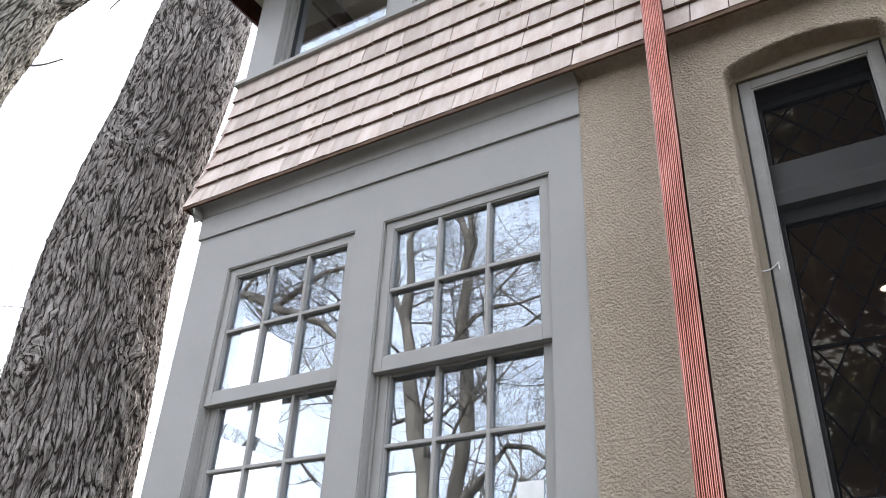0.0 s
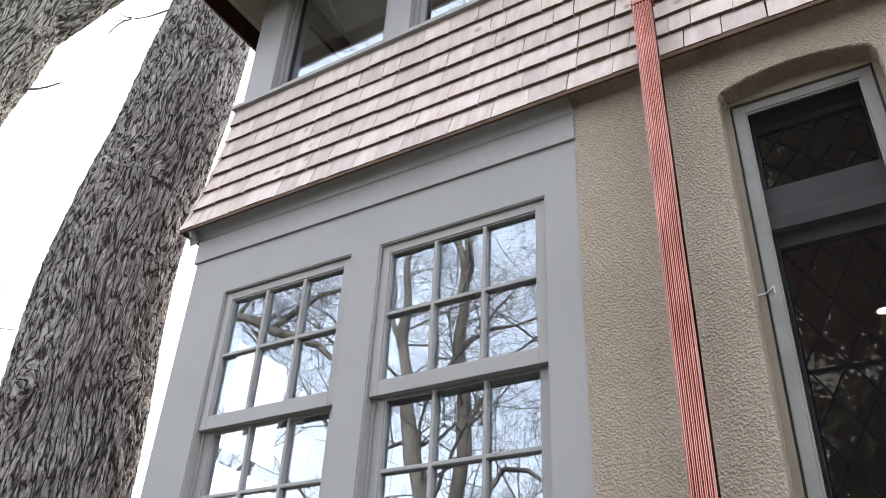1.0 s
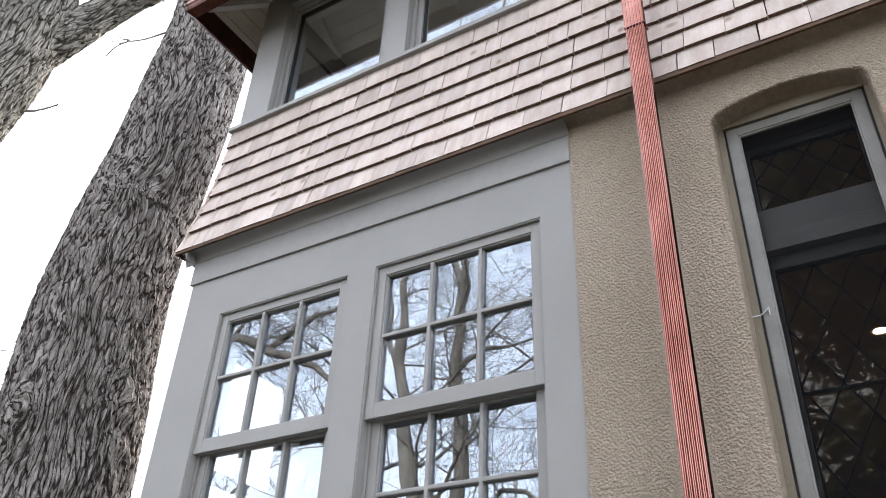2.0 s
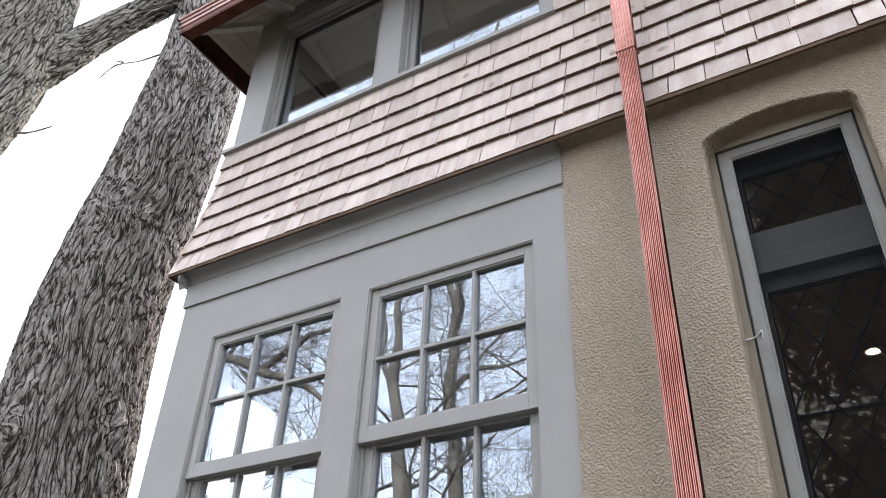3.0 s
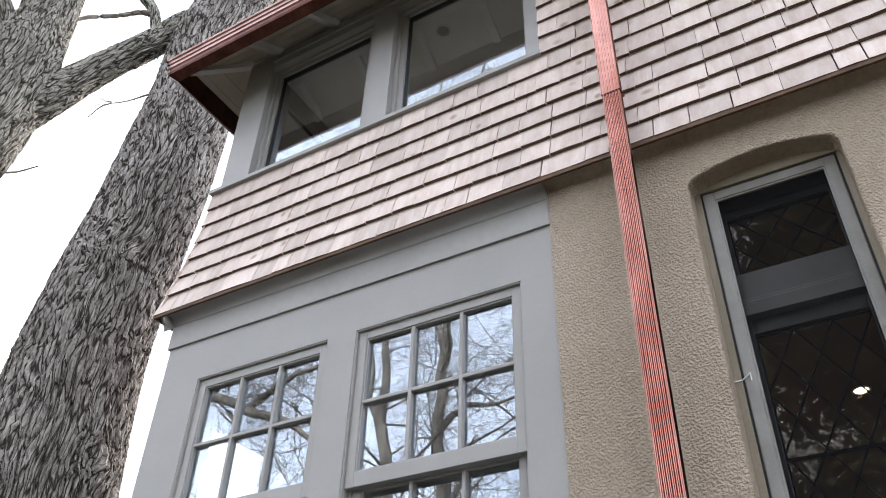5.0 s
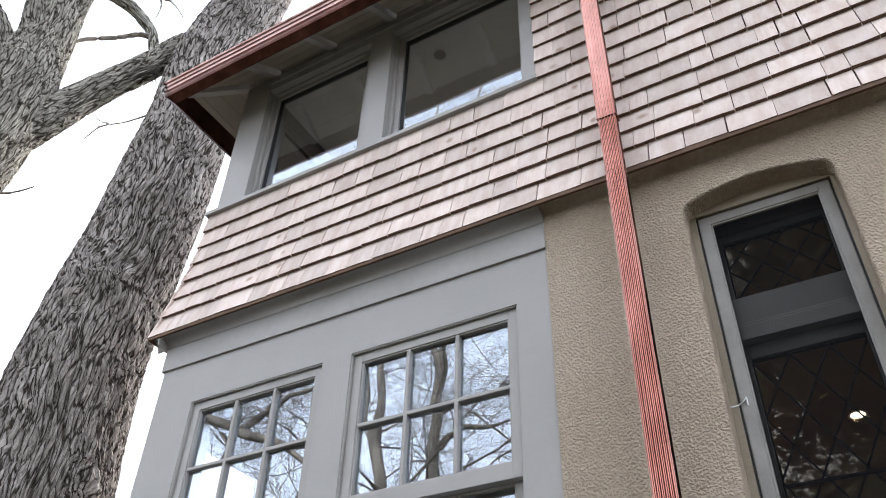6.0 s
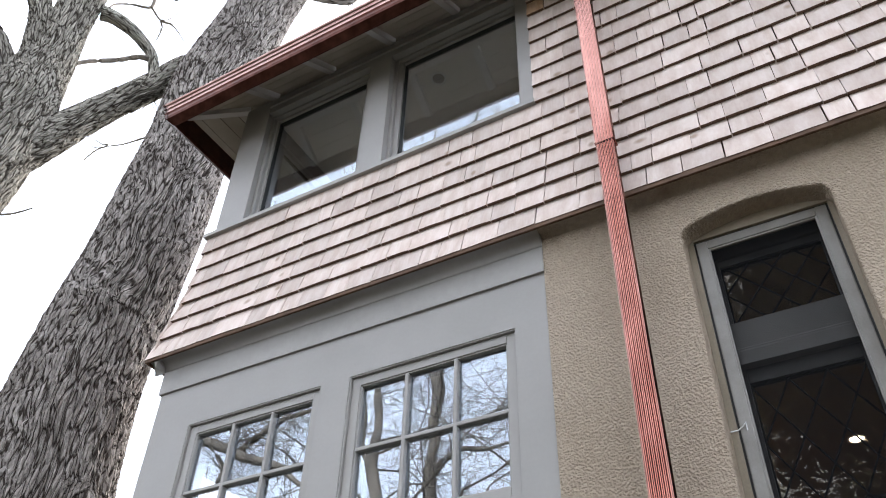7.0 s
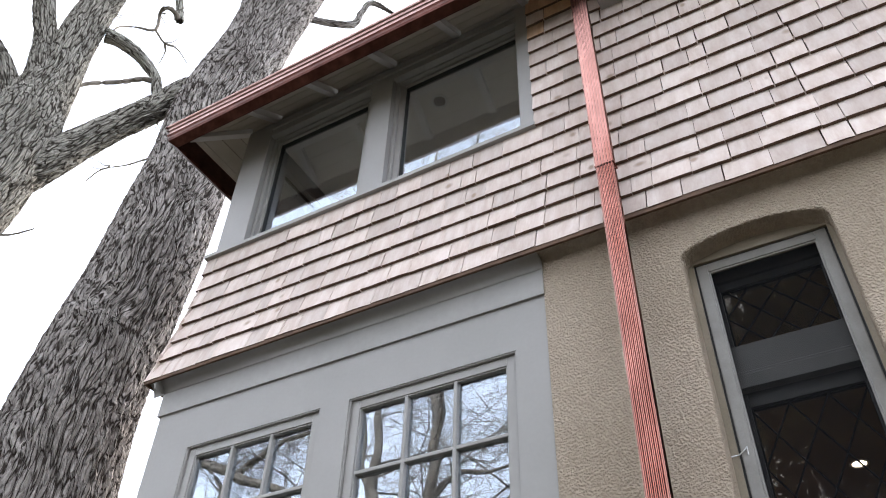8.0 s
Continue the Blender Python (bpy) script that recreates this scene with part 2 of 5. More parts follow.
def bark_material(name, low, high):
    """Furrowed bark: weathered grey ridges over brown inner bark, furrow shade painted in near-black, with lichen
    patches, streaks and fine grain.
    """
    m = material(name, low, high, 3.0, 0.9, fine=0.35, fine_scale=70, spec=0.12, rough_var=0.05, spread=0.16)
    n, l = m.node_tree.nodes, m.node_tree.links
    b = n["Principled BSDF"]
    old = b.inputs["Base Color"].links[0].from_socket
    grain, relief = n.new("ShaderNodeAttribute"), n.new("ShaderNodeAttribute")
    grain.attribute_name, relief.attribute_name = "grain", "relief"
    streak, sr = n.new("ShaderNodeTexNoise"), n.new("ShaderNodeMapRange")
    streak.inputs["Scale"].default_value, streak.inputs["Detail"].default_value = 2.2, 5.0
    sr.inputs["From Min"].default_value, sr.inputs["From Max"].default_value = 0.3, 0.7
    sr.inputs["To Min"].default_value, sr.inputs["To Max"].default_value = 0.88, 1.12
    l.new(grain.outputs["Vector"], streak.inputs["Vector"])
    l.new(streak.outputs["Fac"], sr.inputs["Value"])
    hsv = n.new("ShaderNodeHueSaturation")
    l.new(sr.outputs["Result"], hsv.inputs["Value"])
    l.new(old, hsv.inputs["Color"])
    # low relief is darkened too, adding to the painted furrow shade
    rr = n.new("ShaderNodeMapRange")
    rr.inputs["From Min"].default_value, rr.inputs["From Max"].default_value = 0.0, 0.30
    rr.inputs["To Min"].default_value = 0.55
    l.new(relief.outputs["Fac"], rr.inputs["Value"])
    warp, wadd, squash = n.new("ShaderNodeTexNoise"), n.new("ShaderNodeVectorMath"), n.new("ShaderNodeMapping")
    warp.inputs["Scale"].default_value, warp.inputs["Detail"].default_value = 0.9, 3.0
    wadd.operation, wadd.inputs[1].default_value = "MULTIPLY_ADD", (1.5, 1.5, 0.6)
    squash.inputs["Scale"].default_value = (1.0, 1.0, 0.55)
    l.new(grain.outputs["Vector"], squash.inputs["Vector"])
    l.new(squash.outputs["Vector"], warp.inputs["Vector"])
    l.new(warp.outputs["Color"], wadd.inputs[0])
    l.new(squash.outputs["Vector"], wadd.inputs[2])
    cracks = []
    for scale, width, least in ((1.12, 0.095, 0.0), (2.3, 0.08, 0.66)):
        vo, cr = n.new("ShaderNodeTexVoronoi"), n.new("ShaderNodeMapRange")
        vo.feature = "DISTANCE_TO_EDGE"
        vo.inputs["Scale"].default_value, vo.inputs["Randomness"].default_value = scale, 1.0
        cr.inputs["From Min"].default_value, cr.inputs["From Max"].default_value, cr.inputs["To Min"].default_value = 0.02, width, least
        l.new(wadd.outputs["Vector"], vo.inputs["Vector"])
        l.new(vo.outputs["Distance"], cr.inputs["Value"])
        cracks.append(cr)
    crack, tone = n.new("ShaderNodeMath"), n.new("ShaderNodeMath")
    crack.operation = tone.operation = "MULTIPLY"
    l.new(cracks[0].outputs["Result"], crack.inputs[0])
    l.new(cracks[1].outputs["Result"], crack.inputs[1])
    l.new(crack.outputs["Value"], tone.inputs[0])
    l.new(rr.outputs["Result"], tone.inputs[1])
    # shade of the furrows put into the colour: cracks fall to near-black
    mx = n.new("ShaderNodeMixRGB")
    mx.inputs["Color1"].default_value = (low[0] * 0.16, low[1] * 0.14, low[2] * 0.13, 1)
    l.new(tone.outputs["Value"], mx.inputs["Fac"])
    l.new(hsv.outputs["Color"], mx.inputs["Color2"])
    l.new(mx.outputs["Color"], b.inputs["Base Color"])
    gr, bp = n.new("ShaderNodeTexNoise"), n.new("ShaderNodeBump")
    gr.inputs["Scale"].default_value, gr.inputs["Detail"].default_value = 4.5, 5.0
    l.new(grain.outputs["Vector"], gr.inputs["Vector"])
    both = n.new("ShaderNodeMath")
    both.operation, both.inputs[1].default_value = "MULTIPLY_ADD", 0.25
    l.new(gr.outputs["Fac"], both.inputs[0])
    l.new(crack.outputs["Value"], both.inputs[2])
    bp.inputs["Strength"].default_value, bp.inputs["Distance"].default_value = 1.0, 0.020
    l.new(both.outputs["Value"], bp.inputs["Height"])
    l.new(bp.outputs["Normal"], b.inputs["Normal"])
    return m


def add_knots(m):
    """Small brown knots and grey smudges in cedar."""
    n, l = m.node_tree.nodes, m.node_tree.links
    b = n["Principled BSDF"]
    old = b.inputs["Base Color"].links[0].from_socket
    info = [k for k in n if k.type in ("OBJECT_INFO", "NEW_GEOMETRY")][0]
    rnd = info.outputs["Random" if info.type == "OBJECT_INFO" else "Random Per Island"]
    co, cmb, vo = n.new("ShaderNodeTexCoord"), n.new("ShaderNodeVectorMath"), n.new("ShaderNodeTexVoronoi")
    sc = n.new("ShaderNodeVectorMath")
    sc.operation = "SCALE"
    sc.inputs[0].default_value = (57.0, 91.0, 73.0)
    l.new(rnd, sc.inputs["Scale"])
    mp = n.new("ShaderNodeMapping")
    mp.inputs["Scale"].default_value = (0.13, 1.0, 0.8) if info.type == "OBJECT_INFO" else (1.0, 1.0, 0.8)
    l.new(co.outputs["Object"], mp.inputs["Vector"])
    l.new(mp.outputs["Vector"], cmb.inputs[0])
    l.new(sc.outputs["Vector"], cmb.inputs[1])
    vo.inputs["Scale"].default_value = 6.0
    l.new(cmb.outputs["Vector"], vo.inputs["Vector"])
    mr = n.new("ShaderNodeMapRange")
    mr.inputs["From Min"].default_value, mr.inputs["From Max"].default_value = 0.05, 0.13
    mr.inputs["To Min"].default_value, mr.inputs["To Max"].default_value = 0.75, 0.0
    l.new(vo.outputs["Distance"], mr.inputs["Value"])
    mx = n.new("ShaderNodeMixRGB")
    mx.inputs["Color2"].default_value = (0.30, 0.20, 0.135, 1)
    l.new(mr.outputs["Result"], mx.inputs["Fac"])
    l.new(old, mx.inputs["Color1"])
    l.new(mx.outputs["Color"], b.inputs["Base Color"])


add_knots(CEDAR)
add_knots(CEDAR_JOINED)
add_knots(TAWNY_CEDAR)
STUCCO = stucco_material()
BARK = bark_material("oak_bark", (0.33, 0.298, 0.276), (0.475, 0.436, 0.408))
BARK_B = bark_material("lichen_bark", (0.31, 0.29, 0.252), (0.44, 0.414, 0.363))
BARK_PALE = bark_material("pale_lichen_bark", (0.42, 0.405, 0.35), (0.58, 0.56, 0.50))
TWIG = material("twig_bark", (0.13, 0.112, 0.092), (0.25, 0.215, 0.175), 5.0, 0.85, fine=0.5, fine_scale=20, bump=0.02, bump_scale=18, stretch=(1, 1, 0.3))


# ---------------------------------------------------------------- mesh helpers
def box(bm, x0, x1, y0, y1, z0, z1, bevel=0.0):
    r = bmesh.ops.create_cube(bm, size=1.0, matrix=Matrix.LocRotScale(((x0 + x1) / 2, (y0 + y1) / 2, (z0 + z1) / 2), None,
                                                                     (abs(x1 - x0), abs(y1 - y0), abs(z1 - z0))))
    if bevel:
        edges = list({e for v in r["verts"] for e in v.link_edges})
        bmesh.ops.bevel(bm, geom=edges, offset=bevel, segments=2, affect="EDGES", profile=0.6)
    return bm


def bm_box(*a, **k):
    return box(bmesh.new(), *a, **k)


def to_mesh(bm, name, mat, smooth=False):
    me = bpy.data.meshes.new(name)
    bm.to_mesh(me)
    bm.free()
    me.materials.append(mat)
    if smooth:
        me.polygons.foreach_set("use_smooth", [True] * len(me.polygons))
    return me


def attach(ob, parent):
    """Make ob, built in world coordinates, a part of parent."""
    if parent:
        ob.parent = parent
        ob.matrix_parent_inverse = Matrix.Translation(-parent.location)
    return ob


def part(name, bm, mat, parent=None, label="", smooth=False):
    ob = new(name, to_mesh(bm, name, mat, smooth))
    attach(ob, parent)
    if label:
        ob["label"] = label
    return ob


def empty(name, x=0, y=0, z=0):
    e = new(name)
    e.location = (x, y, z)
    return e


def extrude_profile(bm, pts, x0, x1):
    """A closed (y, z) outline carried from x0 to x1."""
    a = [bm.verts.new((x0, y, z)) for y, z in pts]
    b = [bm.verts.new((x1, y, z)) for y, z in pts]
    k = len(pts)
    for i in range(k):
        bm.faces.new((a[i], a[(i + 1) % k], b[(i + 1) % k], b[i]))
    bm.faces.new(a[::-1])
    bm.faces.new(b)
    bmesh.ops.recalc_face_normals(bm, faces=bm.faces)
    return bm


def frame_bm(x0, x1, y0, y1, z0, z1, wl, wr, wb, wt, bevel=0.002):
    """Four butted members round an opening."""
    bm = bmesh.new()
    box(bm, x0, x0 + wl, y0, y1, z0, z1, bevel)
    box(bm, x1 - wr, x1, y0, y1, z0, z1, bevel)
    box(bm, x0 + wl, x1 - wr, y0 + 0.0005, y1, z0, z0 + wb, bevel)
    box(bm, x0 + wl, x1 - wr, y0 + 0.0005, y1, z1 - wt, z1, bevel)
    return bm


def tube_mesh(name, stations, sides, mat):
    """A tapered round branch along stations (x, y, z, radius)."""
    pts = [Vector(s[:3]) for s in stations]
    verts, faces = [], []
    for i, s in enumerate(stations):
        d = (pts[min(i + 1, len(pts) - 1)] - pts[max(i - 1, 0)]).normalized()
        u = d.orthogonal().normalized()
        v = d.cross(u)
        for k in range(sides):
            a = 2 * math.pi * k / sides
            verts.append(pts[i] + (u * math.cos(a) + v * math.sin(a)) * s[3])
    for i in range(len(stations) - 1):
        for k in range(sides):
            k2 = (k + 1) % sides
            faces.append((i * sides + k, i * sides + k2, (i + 1) * sides + k2, (i + 1) * sides + k))
    return verts, faces


def resample(stations, step):
    """Catmull-Rom through stations at about even steps."""
    s = np.array(stations, float)
    out = []
    for i in range(len(s) - 1):
        p0, p1, p2, p3 = s[max(i - 1, 0)], s[i], s[i + 1], s[min(i + 2, len(s) - 1)]
        n = max(1, int(round(np.linalg.norm(p2[:3] - p1[:3]) / step)))
        for k in range(n):
            t = k / n
            out.append(0.5 * (2 * p1 + (p2 - p0) * t + (2 * p0 - 5 * p1 + 4 * p2 - p3) * t * t + (3 * p1 - p0 - 3 * p2 + p3) * t ** 3))
    out.append(s[-1])
    return np.array(out)


PERM = np.random.RandomState(12).permutation(256)
GRAD = np.random.RandomState(13).normal(size=(256, 3))
GRAD /= np.linalg.norm(GRAD, axis=1)[:, None]


def gnoise(x, y, z):
    """Gradient noise over whole arrays."""
    x, y, z = np.broadcast_arrays(x, y, z)
    xi, yi, zi = np.floor(x).astype(int), np.floor(y).astype(int), np.floor(z).astype(int)
    fx, fy, fz = x - xi, y - yi, z - zi
    ux, uy, uz = (f * f * f * (f * (f * 6 - 15) + 10) for f in (fx, fy, fz))
    total = np.zeros(x.shape)
    for dx in (0, 1):
        for dy in (0, 1):
            for dz in (0, 1):
                g = GRAD[PERM[(PERM[(PERM[(xi + dx) & 255] + yi + dy) & 255] + zi + dz) & 255]]
                w = (ux if dx else 1 - ux) * (uy if dy else 1 - uy) * (uz if dz else 1 - uz)
                total += w * (g[..., 0] * (fx - dx) + g[..., 1] * (fy - dy) + g[..., 2] * (fz - dz))
    return total * 1.5


def bark_limb(name, stations, mat, parent, cell=0.050, depth=0.026, step=0.022, around=0.008, seed=0, label="", knots=(), fine=(-1, 99)):
    """A limb whose furrowed bark is real relief: long interlaced ridges between furrows."""
    st = resample(stations, step)
    lo_, hi_ = fine
    keep = [i for i in range(len(st)) if lo_ < st[i, 2] < hi_ or i % 6 == 0 or i == len(st) - 1]
    st = st[keep]
    n = max(24, int(2 * math.pi * np.percentile(st[:, 3], 80) / around))
    c = st[:, :3]
    d = np.gradient(c, axis=0)
    d /= np.linalg.norm(d, axis=1)[:, None]
    length = np.concatenate([[0], np.cumsum(np.linalg.norm(np.diff(c, axis=0), axis=1))])
    u = np.zeros_like(c)
    ref = np.array(Vector(d[0]).orthogonal().normalized())
    for i in range(len(c)):
        ref = ref - d[i] * (ref @ d[i])
        ref /= np.linalg.norm(ref)
        u[i] = ref
    v = np.cross(d, u)
    a = 2 * np.pi * np.arange(n) / n
    r, s = st[:, 3][:, None], length[:, None]
    out = u[:, None, :] * np.cos(a)[None, :, None] + v[:, None, :] * np.sin(a)[None, :, None]
    x, y = r * np.cos(a)[None] + seed, r * np.sin(a)[None]
    s = np.broadcast_to(s, x.shape)
    big = 0.018 * gnoise(x * 1.6, y * 1.6, s * 1.1) * np.minimum(1.0, r / 0.3)
    lift, swirl = np.zeros(x.shape), np.zeros(x.shape)
    for kz, kx, ky, kr, kh in knots:
        da = np.arccos(np.clip(out[..., 0] * kx + out[..., 1] * ky, -1, 1)) * r
        q2 = (da ** 2 + (c[:, 2][:, None] - kz) ** 2) / (kr * kr)
        lift += kh * np.exp(-q2) * (1.0 - 0.6 * np.exp(-q2 * 6))
        swirl += 0.10 * np.exp(-q2 * 0.7)
    sway = 0.030 + swirl
    w1 = gnoise(x * 5, y * 5, s * 2.6)
    w2 = gnoise(x * 5 + 9, y * 5, s * 3.0)
    w3, w4 = gnoise(x * 17, y * 17, s * 9), gnoise(x * 17 + 5, y * 17, s * 9)
    px, py = (x + sway * w1 + 0.006 * w3) / cell, (y + sway * w2 + 0.006 * w4) / cell
    f1 = np.abs(gnoise(px, py, s / (cell * 13.0)))
    f2 = np.abs(gnoise(px * 1.3 + 40, py * 1.3, s / (cell * 7.0)))
    f4 = np.abs(gnoise(px * 0.9, py * 0.9 + 60, s / (cell * 2.5)))
    f3 = gnoise(px * 3.1, py * 3.1 + 17, s / (cell * 0.9))
    h = np.minimum(1.0, 5.5 * f1) * (0.30 + 0.70 * np.minimum(1.0, 6.0 * f2)) * (0.80 + 0.20 * np.minimum(1.0, 7.0 * f4))
    h = h * (0.94 + 0.30 * f3)
    verts = c[:, None, :] + out * (r + big + lift + depth * (h - 0.75))[..., None]
    grain = np.stack([(x + sway * w1) / 0.033, (y + sway * w2) / 0.033, s / 0.20], -1)
    k = np.arange(n)
    k2 = (k + 1) % n
    rows = np.arange(len(c) - 1)[:, None] * n
    faces = np.stack([rows + k, rows + k2, rows + n + k2, rows + n + k], -1).reshape(-1, 4)
    me = bpy.data.meshes.new(name)
    me.from_pydata(verts.reshape(-1, 3).tolist(), [], faces.tolist())
    me.polygons.foreach_set("use_smooth", [True] * len(me.polygons))
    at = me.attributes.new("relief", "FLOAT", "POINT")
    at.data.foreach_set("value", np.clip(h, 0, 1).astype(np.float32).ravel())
    gr = me.attributes.new("grain", "FLOAT_VECTOR", "POINT")
    gr.data.foreach_set("vector", grain.astype(np.float32).ravel())
    me.materials.append(mat)
    ob = new(name, me)
    attach(ob, parent)
    if label:
        ob["label"] = label
    return ob


# ---------------------------------------------------------------- plan
XL, XR, BACK = -1.197, 4.6, 5.0        # house corner, far end, back
GX = 0.940                             # where the painted bay meets the stucco
SOFFIT_Z, BAND_Z = 4.000, 3.830        # underside of the shingle flare, lower edge of the frieze board
WIN = [(-0.941, -0.156), (-0.001, 0.798)] # the two double-hung openings of the bay
WZ0, WZ1, MEET = 2.215, 3.600, 2.888   # sill, head, lower edge of the meeting rail
ARCH = (1.502, 2.037, 3.812, 0.052)    # arched opening: left, right, springing, rise
UPW = [(-0.953, -0.134), (0.024, 0.872)]
UY, UZ0, UZ1 = 0.020, 4.945, 5.950     # upper casing face, sill, head of the upper openings
WALL_TOP = 6.09

# ---------------------------------------------------------------- ground
bm = bmesh.new()
bmesh.ops.create_grid(bm, x_segments=60, y_segments=60, size=1.0)
for v in bm.verts:
    r = max(abs(v.co.x), abs(v.co.y))
    v.co *= 900 * r ** 2.2 / max(r, 1e-6) + 4.0
    far = max(0.0, v.co.length - 14.0)
    v.co.z = 0.05 * noise.noise(v.co * 0.3) * min(1.0, far / 6) - 0.02
tagged(part("ground", bm, GROUND, smooth=True), "lawn covered in brown leaf litter around the house", "ground", kind="structure")

# ---------------------------------------------------------------- painted bay wall
wall_bay = tagged(part("wall_bay", bm_box(XL, GX, 0.0, 0.16, 0.35, WZ0), GREY), "smooth warm grey painted wooden bay wall with two window openings", "wall", kind="structure")
part("header_board", bm_box(XL, GX, 0.0, 0.16, WZ1, BAND_Z + 0.1), GREY, wall_bay)
for x0, x1 in ((XL, WIN[0][0]), (WIN[0][1], WIN[1][0]), (WIN[1][1], GX)):
    part("post", bm_box(x0, x1, 0.0, 0.16, WZ0, WZ1), GREY, wall_bay)
bm = bmesh.new()
box(bm, XL - 0.012, GX, -0.012, 0.15, BAND_Z, SOFFIT_Z - 0.02, 0.002)
tagged(part("trim_frieze", bm, FRIEZE), "grey painted frieze board below the shingle flare", "trim", kind="structure")
bm = bmesh.new()
box(bm, XL + 0.02, XR, 0.02, 0.3, -0.05, 0.35)
box(bm, XL + 0.02, XL + 0.3, 0.3, BACK, -0.05, 0.35)
tagged(part("foundation", bm, STONE), "rough grey stone foundation under the walls", "foundation", kind="structure")

# side wall of the bay, with its own window
SIDE = [(0.24, 0.82)]
bm = bmesh.new()
for y0, y1 in ((0.16, SIDE[0][0]), (SIDE[0][1], BACK)):
    box(bm, XL, XL + 0.16, y0, y1, 0.35, WALL_TOP - 2.1)
for y0, y1 in SIDE:
    box(bm, XL, XL + 0.16, y0, y1, 0.35, WZ0)
    box(bm, XL, XL + 0.16, y0, y1, WZ1, WALL_TOP - 2.1)
tagged(part("wall_side", bm, GREY), "grey painted side wall of the bay with a window", "wall", kind="structure")


# ---------------------------------------------------------------- stucco wall with the arched opening
def arch_outline(grow, n=28):
    """Points of the opening's edge, up the left jamb, over the arch with eased corners, down the right jamb."""
    x0, x1, zs, rise = ARCH
    x0, x1, zs = x0 - grow, x1 + grow, zs + grow * 0.7
    half = (x1 - x0) / 2
    R = (half * half + rise * rise) / (2 * rise)
    cx, cz = (x0 + x1) / 2, zs + rise - R
    a = math.asin(half / R)
    pts = [(x0, z) for z in np.linspace(1.6, zs - 0.03, 40)]
    arc = [(cx + R * math.sin(t), cz + R * math.cos(t)) for t in np.linspace(-a, a, n)]
    pts += [(x0 + 0.004, zs - 0.010)] + arc[1:-1] + [(x1 - 0.006, zs - 0.012)]
    pts += [(x1, z) for z in np.linspace(zs - 0.035, 1.6, 40)]
    return pts


bm = bmesh.new()
rings = []
for grow, y in ((0.008, 0.0), (0.005, 0.001), (0.002, 0.003), (0.0, 0.008), (0.0, 0.05), (0.0, 0.26)):
    rings.append([bm.verts.new((x, y, z)) for x, z in arch_outline(grow)])
for a, b in zip(rings, rings[1:]):
    for i in range(len(a) - 1):
        bm.faces.new((a[i], a[i + 1], b[i + 1], b[i]))
k = len(rings[0])
top = SOFFIT_Z + 0.06
L0 = [bm.verts.new((GX, 0, v.co.z)) for v in rings[0][:40]]
for i in range(39):
    bm.faces.new((L0[i], L0[i + 1], rings[0][i + 1], rings[0][i]))
R0 = [bm.verts.new((XR, 0, v.co.z)) for v in rings[0][k - 40:]]
for i in range(39):
    bm.faces.new((rings[0][k - 40 + i], rings[0][k - 39 + i], R0[i + 1], R0[i]))
T = [bm.verts.new((v.co.x, 0, top)) for v in rings[0][39:k - 39]]
mid = rings[0][39:k - 39]
for i in range(len(mid) - 1):
    bm.faces.new((mid[i], T[i], T[i + 1], mid[i + 1]))
tl, tr = bm.verts.new((GX, 0, top)), bm.verts.new((XR, 0, top))
bm.faces.new((L0[-1], tl, T[0], mid[0]))
bm.faces.new((mid[-1], T[-1], tr, R0[0]))
bl, br = bm.verts.new((GX, 0, 0.35)), bm.verts.new((XR, 0, 0.35))
bm.faces.new((bl, L0[0], rings[0][0], rings[0][-1], R0[-1], br))
box(bm, GX - 0.0005, GX + 0.0035, 0.0005, 0.26, 0.35, top)
bmesh.ops.recalc_face_normals(bm, faces=bm.faces)
wall_stucco = tagged(part("wall_stucco", bm, STUCCO), "tan rough-dash stucco wall with a shallow arched window opening", "wall", kind="structure")
wall_stucco.location.y = -0.007
bm = bmesh.new()
box(bm, GX + 0.004, ARCH[0] - 0.002, 0.16, 0.26, 0.35, 4.0)
box(bm, ARCH[1] + 0.002, XR, 0.16, 0.26, 0.35, 4.0)
box(bm, ARCH[0] - 0.002, ARCH[1] + 0.002, 0.16, 0.26, ARCH[2] + ARCH[3] + 0.01, 4.0)
box(bm, ARCH[0] - 0.002, ARCH[1] + 0.002, 0.16, 0.26, 0.35, 1.6)
tagged(part("wall_stucco_inner", bm, BROWN_PLASTER), "inner brown plaster face of the stucco wall", "wall", kind="structure")

# back, right and inner walls, floors and ceilings that close the rooms
bm = bmesh.new()
# openings for unseen back windows, added to brighten the upper room
BACKW = [(-0.95, -0.131), (0.15, 0.969)]
box(bm, XL, XR, BACK, BACK + 0.2, 0.35, UZ0)
box(bm, XL, XR, BACK, BACK + 0.2, UZ1, WALL_TOP)
for x0, x1 in ((XL, BACKW[0][0]), (BACKW[0][1], BACKW[1][0]), (BACKW[1][1], XR)):
    box(bm, x0, x1, BACK, BACK + 0.2, UZ0, UZ1)
box(bm, XR - 0.2, XR, 0.26, BACK, 0.35, WALL_TOP)
tagged(part("wall_back", bm, STUCCO), "plain stucco back and end walls", "wall", kind="structure")
bm = bmesh.new()
box(bm, GX - 0.02, GX + 0.1, 0.26, BACK, 0.4, 3.93)
tagged(part("wall_inner", bm, BROWN_PLASTER), "brown plastered partition between the ground-floor rooms", "wall", kind="structure")
bm = bmesh.new()
box(bm, XL + 0.16, GX - 0.02, 2.6, 2.7, 0.4, 3.93)
tagged(part("wall_sunroom", bm, PLASTER), "light plaster back wall of the sunroom", "wall", kind="structure")
bm = bmesh.new()
box(bm, XL + 0.16, GX - 0.02, 0.16, 2.6, 3.86, 3.93)
